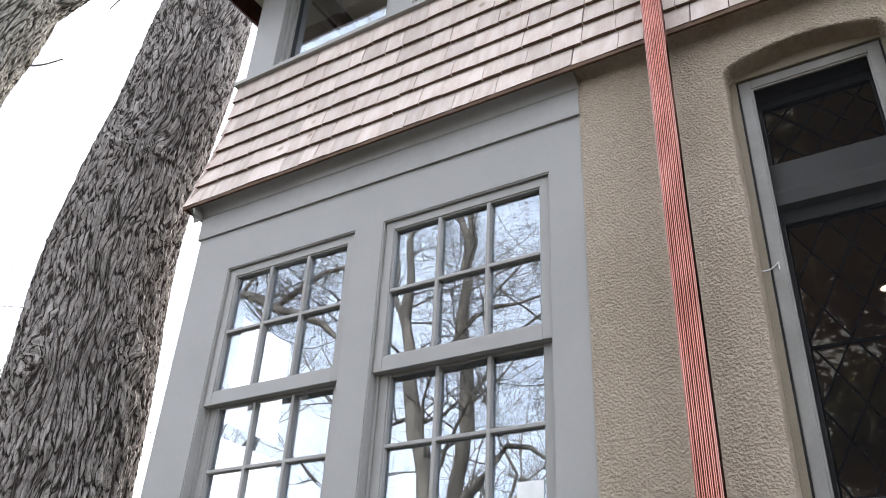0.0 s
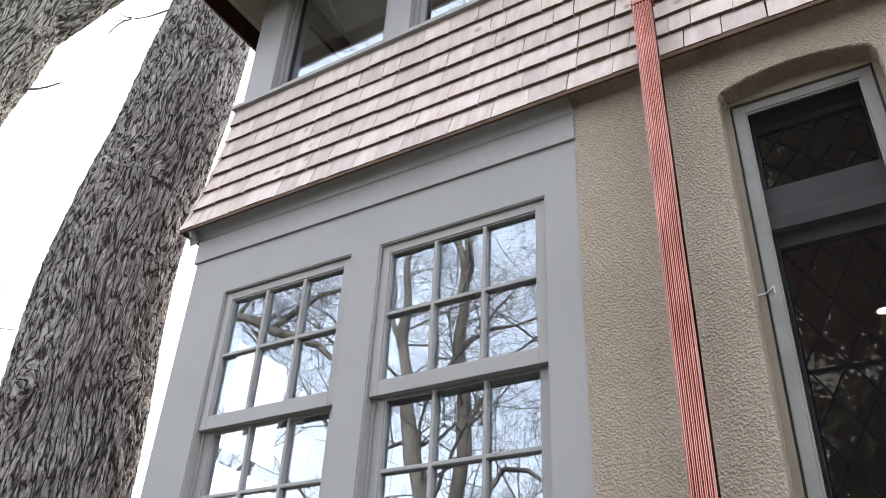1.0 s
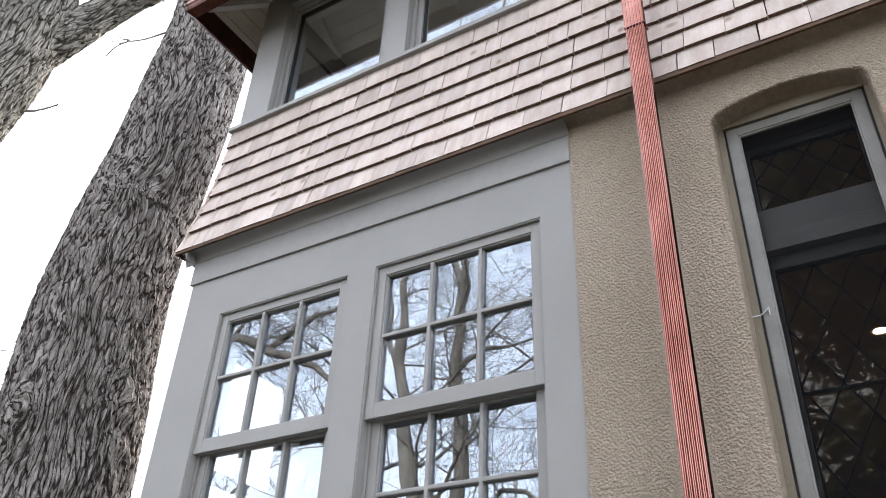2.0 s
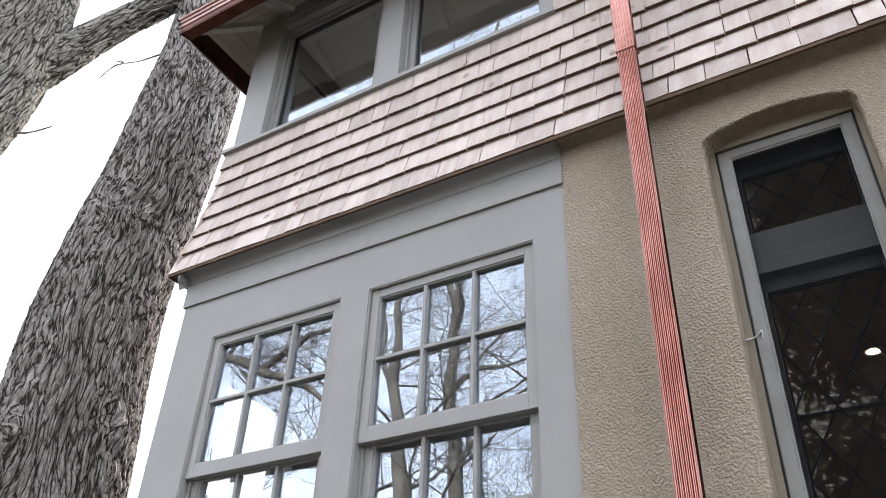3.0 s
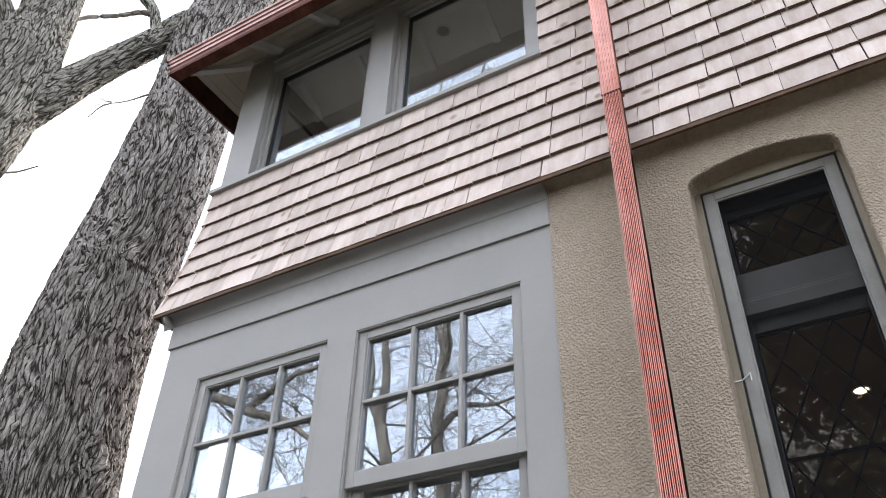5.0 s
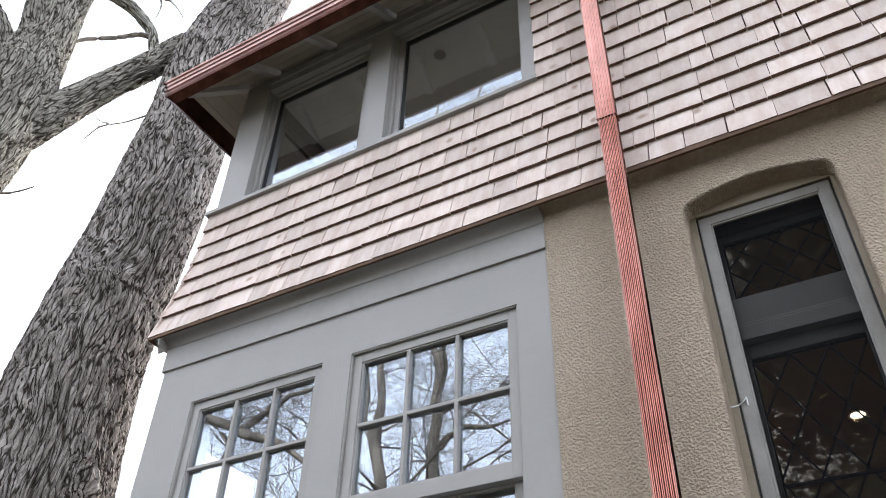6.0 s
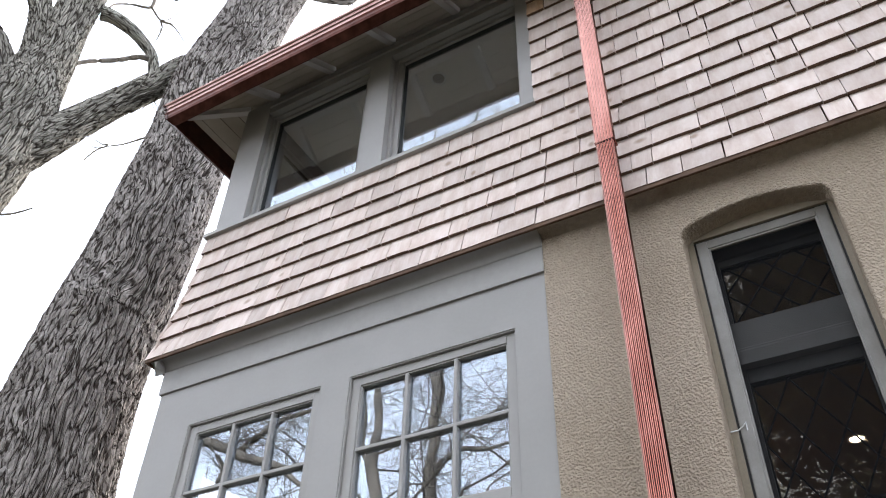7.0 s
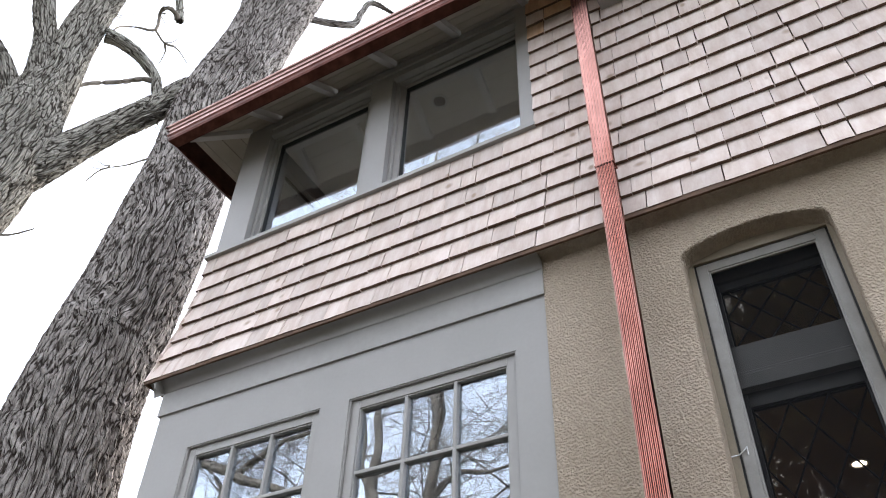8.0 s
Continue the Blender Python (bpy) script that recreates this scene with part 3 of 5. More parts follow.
tagged(part("ceiling_sunroom", bm, PLASTER), "light plaster sunroom ceiling", "ceiling", kind="structure")
bm = bmesh.new()
box(bm, GX + 0.1, XR - 0.2, 0.26, BACK, 3.90, 3.97)
tagged(part("ceiling_dining", bm, BROWN_PLASTER), "brown plaster ceiling of the ground-floor room", "ceiling", kind="structure")
bm = bmesh.new()
box(bm, XL + 0.16, XR - 0.2, 0.26, BACK, 0.32, 0.4)
tagged(part("floor", bm, WOOD), "brown wooden ground floor", "floor", kind="structure")
# unseen floor, made pale to bounce window light up to the ceiling
bm = bmesh.new()
box(bm, XL + 0.10, XR - 0.2, 0.16, BACK, 3.975, 4.15)
tagged(part("floor_upper", bm, BOUNCE_FLOOR), "unseen pale upper floor that bounces light to the ceiling", "floor", kind="structure")
bm = bmesh.new()
box(bm, XL + 0.17, XR - 0.2, 0.16, BACK, 6.06, 6.09)
tagged(part("ceiling_upper", bm, UPPER_PLASTER), "beige plaster ceiling of the upper room", "ceiling", kind="structure")
bm = bmesh.new()
box(bm, 1.25, 1.32, 0.2, BACK, 4.15, 6.06)
box(bm, XL + 0.155, XL + 0.17, 0.16, 3.3, 4.15, UZ0)
tagged(part("wall_upper_room", bm, UPPER_PLASTER), "beige plaster walls of the upper room", "wall", kind="structure")


# ---------------------------------------------------------------- windows
def pane_box(x0, x1, y, z0, z1):
    return bm_box(x0, x1, y, y + 0.003, z0, z1)


def sash(parent, name, x0, x1, y0, z0, z1, stile, top, bottom, cols, rows, mat, glass=GLASS, depth=0.035, mw=0.0165):
    """A sash with its stiles, rails, muntins and each pane."""
    s = part(name, frame_bm(x0, x1, y0, y0 + depth, z0, z1, stile, stile, bottom, top, 0.003), mat, parent)
    gx0, gx1, gz0, gz1 = x0 + stile, x1 - stile, z0 + bottom, z1 - top
    gy = y0 + 0.025
    pw, ph = (gx1 - gx0) / cols, (gz1 - gz0) / rows
    # glazing stop: a thin inner lip
    part("glazing_stop", frame_bm(gx0 - 0.001, gx1 + 0.001, y0 + 0.006, gy + 0.002, gz0 - 0.001, gz1 + 0.001, 0.007, 0.007, 0.007, 0.007, 0.002), mat, s)
    for i in range(1, cols):
        x = gx0 + pw * i
        part("muntin", bm_box(x - mw / 2, x + mw / 2, y0 + 0.003, y0 + depth, gz0 + 0.0005, gz1 - 0.0005, bevel=0.004), mat, s)
    for j in range(1, rows):
        z = gz0 + ph * j
        part("muntin", bm_box(gx0 + 0.0005, gx1 - 0.0005, y0 + 0.004, y0 + depth - 0.001, z - mw / 2, z + mw / 2, bevel=0.004), mat, s)
    rng = random.Random(int(abs(x0) * 1000) + int(z0 * 100))
    for i in range(cols):
        for j in range(rows):
            bm = pane_box(gx0 + pw * i + 0.001, gx0 + pw * (i + 1) - 0.001, gy, gz0 + ph * j + 0.001, gz0 + ph * (j + 1) - 0.001)
            tx, tz = rng.uniform(-0.003, 0.003), rng.uniform(-0.003, 0.003)
            for v in bm.verts:
                v.co.y += tx * (v.co.x - gx0 - pw * (i + 0.5)) + tz * (v.co.z - gz0 - ph * (j + 0.5))
            p = part("pane", bm, glass, s)
            p.visible_shadow = False
    return s


def double_hung(name, x0, x1, label):
    w = tagged(empty(name, (x0 + x1) / 2, 0.05, WZ0), label, "window", "double-hung windows", "structure")
    # jamb liner, head and sloping sill
    part("jamb", frame_bm(x0, x1, 0.004, 0.158, WZ0, WZ1, 0.006, 0.006, 0.02, 0.006, 0.001), GREY, w)
    part("jamb_track", bm_box(x0 + 0.006, x0 + 0.019, 0.046, 0.11, WZ0 + 0.02, MEET + 0.03, bevel=0.002), GREY_SASH, w)
    part("jamb_track", bm_box(x1 - 0.019, x1 - 0.006, 0.046, 0.11, WZ0 + 0.02, MEET + 0.03, bevel=0.002), GREY_SASH, w)
    part("sill", bm_box(x0 - 0.04, x1 + 0.04, -0.045, -0.001, WZ0 - 0.03, WZ0 + 0.012, bevel=0.004), GREY, w, "grey painted window sill")
    sash(w, "upper_sash", x0 + 0.007, x1 - 0.007, 0.017, MEET, WZ1 - 0.007, 0.042, 0.040, 0.062, 3, 2, GREY_SASH)
    sash(w, "lower_sash", x0 + 0.020, x1 - 0.020, 0.056, WZ0 + 0.021, MEET + 0.028, 0.040, 0.028, 0.070, 3, 2, GREY_SASH)
    return w


win_l = double_hung("window_1", *WIN[0], "double-hung grey wooden window, six panes over six")
win_r = double_hung("window_2", *WIN[1], "double-hung grey wooden window, six panes over six, paper label on a pane")

# side window: broad sashes with one upright bar each
y0, y1 = SIDE[0]
half = (y1 - y0) / 2
w = tagged(empty("window_3", 0, 0.05, WZ0), "double-hung grey wooden window in the side wall", "window", kind="structure")
part("jamb", frame_bm(-half, half, 0.004, 0.158, WZ0, WZ1, 0.006, 0.006, 0.02, 0.006, 0.001), GREY, w)
sash(w, "upper_sash", -half + 0.007, half - 0.007, 0.010, MEET, WZ1 - 0.007, 0.042, 0.040, 0.062, 2, 1, GREY_SASH)
sash(w, "lower_sash", -half + 0.020, half - 0.020, 0.052, WZ0 + 0.021, MEET + 0.028, 0.040, 0.028, 0.070, 2, 1, GREY_SASH)
w.matrix_world = pose(XL + 0.05, (y0 + y1) / 2, WZ0, 0, 0, -90)


# upper windows: posts, head, sill, fixed sashes
bm = bmesh.new()
box(bm, XL + 0.030, UPW[0][0], UY, 0.16, UZ0 - 0.03, WALL_TOP, 0.003)
box(bm, UPW[0][1], UPW[1][0], UY, 0.16, UZ0 - 0.03, UZ1 + 0.001, 0.003)
box(bm, UPW[1][1], UPW[1][1] + 0.075, UY - 0.004, 0.16, UZ0 - 0.03, WALL_TOP, 0.003)
box(bm, UPW[0][0], UPW[1][1], UY + 0.002, 0.16, UZ1, WALL_TOP)
box(bm, UPW[0][0], UPW[1][1], UY - 0.012, UY + 0.002, UZ1 + 0.055, UZ1 + 0.095, 0.003)
tagged(part("wall_upper_casing", bm, GREY), "grey painted posts and head of the upper window band", "wall", kind="structure")
bm = bmesh.new()
extrude_profile(bm, [(-0.016, UZ0 - 0.036), (-0.016, UZ0 - 0.010), (0.155, UZ0 + 0.012), (0.155, UZ0 - 0.036)], XL - 0.016, UPW[1][1] + 0.085)
tagged(part("trim_upper_sill", bm, GREY), "long grey painted sloping sill on top of the shingles", "sill", kind="structure")
bm = bmesh.new()
for y0, y1 in ((0.161, 0.25), (1.069, 1.25), (2.069, 2.25), (3.069, BACK)):
    box(bm, XL + 0.030, XL + 0.155, y0, y1, UZ0 - 0.9, WALL_TOP)
for y0, y1 in ((0.25, 1.069), (1.25, 2.069), (2.25, 3.069)):
    box(bm, XL + 0.030, XL + 0.155, y0, y1, UZ0 - 0.9, UZ0)
    box(bm, XL + 0.030, XL + 0.155, y0, y1, UZ1, WALL_TOP)
tagged(part("wall_upper_side", bm, GREY), "grey painted upper side wall", "wall", kind="structure")
for i, (x0, x1) in enumerate(UPW):
    w = tagged(empty("window_%d" % (5 + i), (x0 + x1) / 2, 0.09, UZ0), "wide single-pane grey wooden window under the eaves", "window", "upper windows", "structure")
    part("outer_stop", frame_bm(x0, x1, 0.062, 0.085, UZ0, UZ1, 0.022, 0.022, 0.03, 0.022, 0.002), GREY_SASH, w)
    sl, sr = ((0.040, 0.068), (0.054, 0.032))[i]
    s = part("frame", frame_bm(x0, x1, 0.085, 0.140, UZ0, UZ1, sl, sr, 0.055, 0.045, 0.003), GREY_SASH, w)
    part("gasket", frame_bm(x0 + sl - 0.001, x1 - sr + 0.001, 0.100, 0.124, UZ0 + 0.053, UZ1 - 0.044, 0.007, 0.007, 0.007, 0.007, 0.0), GASKET, s)
    p = part("pane", pane_box(x0 + sl + 0.004, x1 - sr - 0.004, 0.115, UZ0 + 0.058, UZ1 - 0.049), GLASS, s)
    p.visible_shadow = False

    if i == 0:
        # side windows added to light the upper room from the left
        for k, yc in enumerate((0.6595, 1.6595, 2.6595)):
            cpy = copy_thing(w, pose(XL + 0.10, yc, UZ0, 0, 0, -90))
            cpy.name = "window_%d" % (9 + k)
            cpy["label"] = "wide single-pane grey wooden window added in the upper side wall for light"
        # added back windows that let sun and sky into the upper room
        for k, (xa, xb) in enumerate(BACKW):
            cpy = copy_thing(w, pose((xa + xb) / 2, BACK + 0.11, UZ0, 0, 0, 180))
            cpy.name = "window_%d" % (12 + k)
            cpy["label"] = "unseen wide single-pane grey wooden window added in the upper back wall for light"

# upper window beyond the downspout
w = tagged(empty("window_7", 1.9, 0.05, 5.68), "grey wooden upper window with a projecting sill", "window", kind="structure")
part("sill", bm_box(1.385, 2.55, -0.06, 0.1, 5.655, 5.70, bevel=0.004), GREY, w)
part("frame", frame_bm(1.42, 2.5, -0.005, 0.1, 5.701, 6.08, 0.09, 0.09, 0.03, 0.05, 0.003), GREY_SASH, w)
part("pane", bm_box(1.505, 2.415, 0.04, 0.044, 5.73, 6.03), GLASS, w)

# ---------------------------------------------------------------- arched opening: frame, storm window, leaded casement
x0, x1, zs, rise = ARCH
w = tagged(empty("window_8", (x0 + x1) / 2, 0.1, 1.65), "grey framed insect screen before a leaded diamond-pane casement in the arched opening", "window", kind="structure")
bm = bmesh.new()
out = arch_outline(-0.0005)
inn = [(min(max(x, x0 + 0.024), x1 - 0.020), min(z, 3.8135)) for x, z in out]
fa = [bm.verts.new((x, 0.082, z)) for x, z in out]
fb = [bm.verts.new((x, 0.082, z)) for x, z in inn]
fc = [bm.verts.new((x, 0.14, z)) for x, z in inn]
for i in range(len(out) - 1):
    for p, q in ((fa, fb), (fb, fc)):
        try:
            bm.faces.new((p[i], p[i + 1], q[i + 1], q[i]))
        except ValueError:
            pass
bmesh.ops.remove_doubles(bm, verts=bm.verts, dist=1e-5)
bmesh.ops.recalc_face_normals(bm, faces=bm.faces)
part("brick_mould", bm, TAN, w, "tan painted wooden frame filling the arch")
SX0, SX1, SZ0, SZ1 = 1.534, 2.009, 1.66, 3.806
storm = part("screen_frame", frame_bm(SX0, SX1, 0.088, 0.112, SZ0, SZ1, 0.040, 0.040, 0.06, 0.038, 0.003), STORM, w, "light grey painted screen frame")
part("inner_lip", frame_bm(SX0 + 0.0395, SX1 - 0.0395, 0.092, 0.108, SZ0 + 0.059, SZ1 - 0.0375, 0.008, 0.008, 0.008, 0.008, 0.003), STORM, storm)
part("gasket", frame_bm(SX0 - 0.008, SX1 + 0.008, 0.094, 0.116, SZ0 - 0.004, SZ1 + 0.008, 0.008, 0.008, 0.004, 0.008, 0.0), GASKET, storm)
part("insect_screen", bm_box(SX0 + 0.044, SX1 - 0.044, 0.1000, 0.1006, SZ0 + 0.063, SZ1 - 0.042), SCREEN, storm, "fine dark insect screen")
# leaded casement behind
LY = 0.180
part("casement_frame", frame_bm(1.512, 2.028, 0.150, 0.255, 1.66, 3.80, 0.045, 0.045, 0.05, 0.05, 0.004), DARK_GREY, w)
bm = bmesh.new()
extrude_profile(bm, [(0.132, 3.268), (0.132, 3.318), (0.136, 3.326), (0.136, 3.332), (0.146, 3.340), (0.146, 3.448), (0.205, 3.448), (0.205, 3.260)], 1.557, 1.983)
part("transom_bar", bm, TRANSOM, w, "dark grey moulded transom bar")
part("lower_sash", frame_bm(1.558, 1.982, 0.165, 0.205, 2.235, 3.284, 0.030, 0.028, 0.055, 0.075, 0.003), DARK_GREY, w)
part("upper_light", frame_bm(1.558, 1.982, 0.165, 0.205, 3.450, 3.749, 0.030, 0.028, 0.010, 0.03, 0.003), DARK_GREY, w)
part("bottom_rail", bm_box(1.558, 1.982, 0.140, 0.206, 2.170, 2.234, bevel=0.004), STORM, w)
GLX0, GLX1, CELLX = 1.588, 1.958, 0.1235


def leaded(z0, z1, zref, CELLZ, parent):
    """Diamond quarries between lead cames, each pane set a little out of plane."""
    rng = random.Random(7)
    lines = []
    for sgn in (1, -1):
        for k in range(-20, 21):
            # line x = GLX0 + sgn * (z - zk) * CELLX / CELLZ
            zk = zref + k * CELLZ
            pts = []
            for x in (GLX0, GLX1):
                z = zk + sgn * (x - GLX0) * CELLZ / CELLX
                pts.append((x, z))
            (xa, za), (xb, zb) = pts
            lo, hi = min(za, zb), max(za, zb)
            if hi <= z0 + 0.01 or lo >= z1 - 0.01:
                continue
            f = lambda z: xa + (xb - xa) * (z - za) / (zb - za)
            a, b = max(lo, z0), min(hi, z1)
            lines.append((f(a), a, f(b), b))
    for xa, za, xb, zb in lines:
        bm = bmesh.new()
        d = Vector((xb - xa, 0, zb - za))
        if d.length < 0.03:
            continue
        m = Matrix.Translation(((xa + xb) / 2, LY - 0.002, (za + zb) / 2)) @ Vector((0, 0, 1)).rotation_difference(d.normalized()).to_matrix().to_4x4()
        bmesh.ops.create_cone(bm, cap_ends=True, segments=6, radius1=0.0032, radius2=0.0032, depth=d.length, matrix=m)
        part("came", bm, LEAD, parent)
    # quarries: diamonds clipped to the light
    kz = int((z1 - z0) / CELLZ) + 4
    for i in range(-1, 4):
        for j in range(-kz, kz):
            for half in (0, 1):
                cxq = GLX0 + (i + 0.5 * half) * CELLX
                czq = zref + (j + 0.5 * half) * CELLZ
                poly = [(cxq, czq - CELLZ / 2), (cxq + CELLX / 2, czq), (cxq, czq + CELLZ / 2), (cxq - CELLX / 2, czq)]
                for axis, lim, keep in ((0, GLX0, 1), (0, GLX1, -1), (1, z0, 1), (1, z1, -1)):
                    res = []
                    for q in range(len(poly)):
                        a, b = poly[q], poly[(q + 1) % len(poly)]
                        ina, inb = (a[axis] - lim) * keep >= 0, (b[axis] - lim) * keep >= 0
                        if ina:
                            res.append(a)
                        if ina != inb:
                            t = (lim - a[axis]) / (b[axis] - a[axis])
                            res.append((a[0] + (b[0] - a[0]) * t, a[1] + (b[1] - a[1]) * t))
                    poly = res
                    if not poly:
                        break
                if len(poly) < 3:
                    continue
                area = abs(sum(poly[q][0] * poly[q - 1][1] - poly[q - 1][0] * poly[q][1] for q in range(len(poly)))) / 2
                if area < 0.0008:
                    continue
                bm = bmesh.new()
                tx, tz = rng.uniform(-0.010, 0.010), rng.uniform(-0.010, 0.010)
                fr_, bk_ = [], []
                for x, z in poly:
                    y = LY + (x - cxq) * tx + (z - czq) * tz
                    fr_.append(bm.verts.new((x, y, z)))
                    bk_.append(bm.verts.new((x, y + 0.003, z)))
                bm.faces.new(fr_)
                bm.faces.new(bk_[::-1])
                for q in range(len(poly)):
                    q2 = (q + 1) % len(poly)
                    bm.faces.new((fr_[q], bk_[q], bk_[q2], fr_[q2]))
                bmesh.ops.recalc_face_normals(bm, faces=bm.faces)
                p = part("quarry", bm, GLASS_LEADED, parent)
                p.visible_shadow = False


lead_low = part("lower_leading", frame_bm(GLX0, GLX1, LY - 0.004, LY + 0.008, 2.290, 3.209, 0.006, 0.006, 0.006, 0.006, 0.0), LEAD, w, "diamond leaded glazing")
leaded(2.290, 3.209, 3.202, 0.213, lead_low)
lead_up = part("upper_leading", frame_bm(GLX0, GLX1, LY - 0.004, LY + 0.008, 3.459, 3.719, 0.006, 0.006, 0.006, 0.006, 0.0), LEAD, w, "diamond leaded glazing")
leaded(3.459, 3.719, 3.597, 0.142, lead_up)
part("saddle_bar", bm_box(GLX0 - 0.02, GLX1 + 0.02, LY - 0.012, LY - 0.005, 2.750, 2.759), LEAD, w, "thin horizontal saddle bar")
# hook and eye that hold the storm frame
bm = bmesh.new()
for a, b in (((1.505, 0.070, 3.000), (1.528, 0.080, 3.006)), ((1.528, 0.080, 3.006), (1.545, 0.082, 3.018)), ((1.545, 0.082, 3.018), (1.556, 0.084, 3.030)),
             ((1.556, 0.084, 3.030), (1.556, 0.084, 3.004))):
    a, b = Vector(a), Vector(b)
    m = Matrix.Translation((a + b) / 2) @ Vector((0, 0, 1)).rotation_difference((b - a).normalized()).to_matrix().to_4x4()
    bmesh.ops.create_cone(bm, cap_ends=True, segments=8, radius1=0.0022, radius2=0.0022, depth=(b - a).length + 0.003, matrix=m)
part("hook", bm, STEEL, w, "small bent steel hook latch")

# paper label on a lower pane of the bay window
part("paper_label", bm_box(0.617, 0.718, 0.078, 0.0805, 2.315, 2.411), PAPER, win_r, "white paper label stuck to the pane")


# ---------------------------------------------------------------- recessed lights
def can_light(x, y, z, r, lit, label):
    t = tagged(empty("recessed_light", x, y, z), label, "ceiling light", "recessed lights")
    bm = bmesh.new()
    seg = 32
    prof = [(r, 0.0), (r, -0.006), (r * 0.80, -0.006), (r * 0.72, 0.0)]
    vs = [[bm.verts.new((x + q * math.cos(2 * math.pi * i / seg), y + q * math.sin(2 * math.pi * i / seg), z + h)) for i in range(seg)] for q, h in prof]
    for a in range(3):
        for i in range(seg):
            bm.faces.new((vs[a][i], vs[a][(i + 1) % seg], vs[a + 1][(i + 1) % seg], vs[a + 1][i]))
    part("trim_ring", bm, WHITE, t, "white trim ring", smooth=True)
    bm = bmesh.new()
    bmesh.ops.create_cone(bm, cap_ends=True, segments=seg, radius1=r * 0.72, radius2=r * 0.6, depth=0.003, matrix=Matrix.Translation((x, y, z - 0.0016)))
    part("lens", bm, LAMP if lit else STORM, t, "glowing lens" if lit else "unlit grey lens")
    return t


can_light(1.829, 2.198, 3.90, 0.052, True, "lit recessed ceiling light with white ring")
can_data = bpy.data.lights.new("can_lamp", "AREA")
can_data.shape, can_data.size, can_data.energy, can_data.color = "DISK", 0.09, 9.0, (1.0, 0.80, 0.56)
can_lamp = new("can_lamp", can_data)
can_lamp.location = (1.829, 2.198, 3.885)
can_light(0.150, 0.38, 6.06, 0.055, False, "unlit recessed ceiling light with white ring")

# ---------------------------------------------------------------- roof and eaves
SL = 0.71
EY, EZ = -0.300, 5.925                 # lower edge of the roof deck's underside


def roof_shell(bm, off, y_edge):
    ze = EZ + off + (y_edge - EY) * SL
    xl = XL + y_edge
    yb = BACK + 0.2 - y_edge
    run = (yb - y_edge) / 2
    zr = ze + run * SL
    xe = XR + 0.1
    return [(xl, y_edge, ze), (xe, y_edge, ze), (xe, y_edge + run, zr), (xl + run, y_edge + run, zr), (xl, yb, ze), (xe, yb, ze)]


bm = bmesh.new()
lo = [bm.verts.new(p) for p in roof_shell(bm, 0.0, EY)]
hi = [bm.verts.new(p) for p in roof_shell(bm, 0.075, EY)]
for vs in (lo, hi):
    bm.faces.new((vs[0], vs[1], vs[2], vs[3]))
    bm.faces.new((vs[4], vs[3], vs[2], vs[5]))
    bm.faces.new((vs[0], vs[3], vs[4]))
for a, b in ((0, 1), (1, 2), (2, 5), (5, 4), (4, 0)):
    bm.faces.new((lo[a], lo[b], hi[b], hi[a]))
bmesh.ops.recalc_face_normals(bm, faces=bm.faces)
roof = tagged(part("roof", bm, ROOF), "dark shingled hip roof with exposed rafter tails", "roof", kind="structure")

# deck boards under the eaves, mitred at the hip
nb = 5
for side in (0, 1):
    for i in range(nb):
        a0 = EY + 0.008 + i * (0.40 / nb)
        a1 = a0 + 0.40 / nb - 0.004
        bm = bmesh.new()
        vs = []
        for dz in (-0.004, -0.016):
            for a, far in ((a0, 0), (a0, 1), (a1, 1), (a1, 0)):
                z = EZ + (a - EY) * SL + dz
                if side == 0:
                    vs.append(bm.verts.new((XR + 0.05 if far else XL + a, a, z)))
                else:
                    vs.append(bm.verts.new((XL + a, BACK if far else a + 0.004, z)))
        for f in ((0, 1, 2, 3), (4, 5, 6, 7), (0, 1, 5, 4), (1, 2, 6, 5), (2, 3, 7, 6), (3, 0, 4, 7)):
            bm.faces.new([vs[q] for q in f])
        bmesh.ops.recalc_face_normals(bm, faces=bm.faces)
        part("board", bm, SOFFIT, roof)


def rafter_tail(x, width=0.042):
    bm = bmesh.new()
    y0, y1 = -0.284, 0.03
    zb = lambda y: 5.938 + (y + 0.19) * SL
    extrude_profile(bm, [(y0, zb(y0) + 0.015), (y0 + 0.02, zb(y0 + 0.02) - 0.012), (y1, zb(y1) - 0.012), (y1, EZ + (y1 - EY) * SL - 0.017), (y0, EZ + (y0 - EY) * SL - 0.017)],
                    x - width / 2, x + width / 2)
    return part("rafter_tail", bm, RAFTER, roof)


for i in range(12):
    rafter_tail(-0.925 + 0.468 * i)
# hip rafter at the corner
bm = bmesh.new()
q = Vector((1, -1, 0)).normalized() * 0.021
vs = []
for s in (1, -1):
    for a, z in ((-0.262, 5.885), (0.03, 6.085), (0.03, 6.135), (-0.262, 5.930)):
        vs.append(bm.verts.new((XL + a + s * q.x, a + s * q.y, z)))
for f in ((0, 1, 2, 3), (4, 5, 6, 7), (0, 1, 5, 4), (1, 2, 6, 5), (2, 3, 7, 6), (3, 0, 4, 7)):
    bm.faces.new([vs[k] for k in f])
bmesh.ops.recalc_face_normals(bm, faces=bm.faces)
part("hip_rafter", bm, RAFTER, roof)

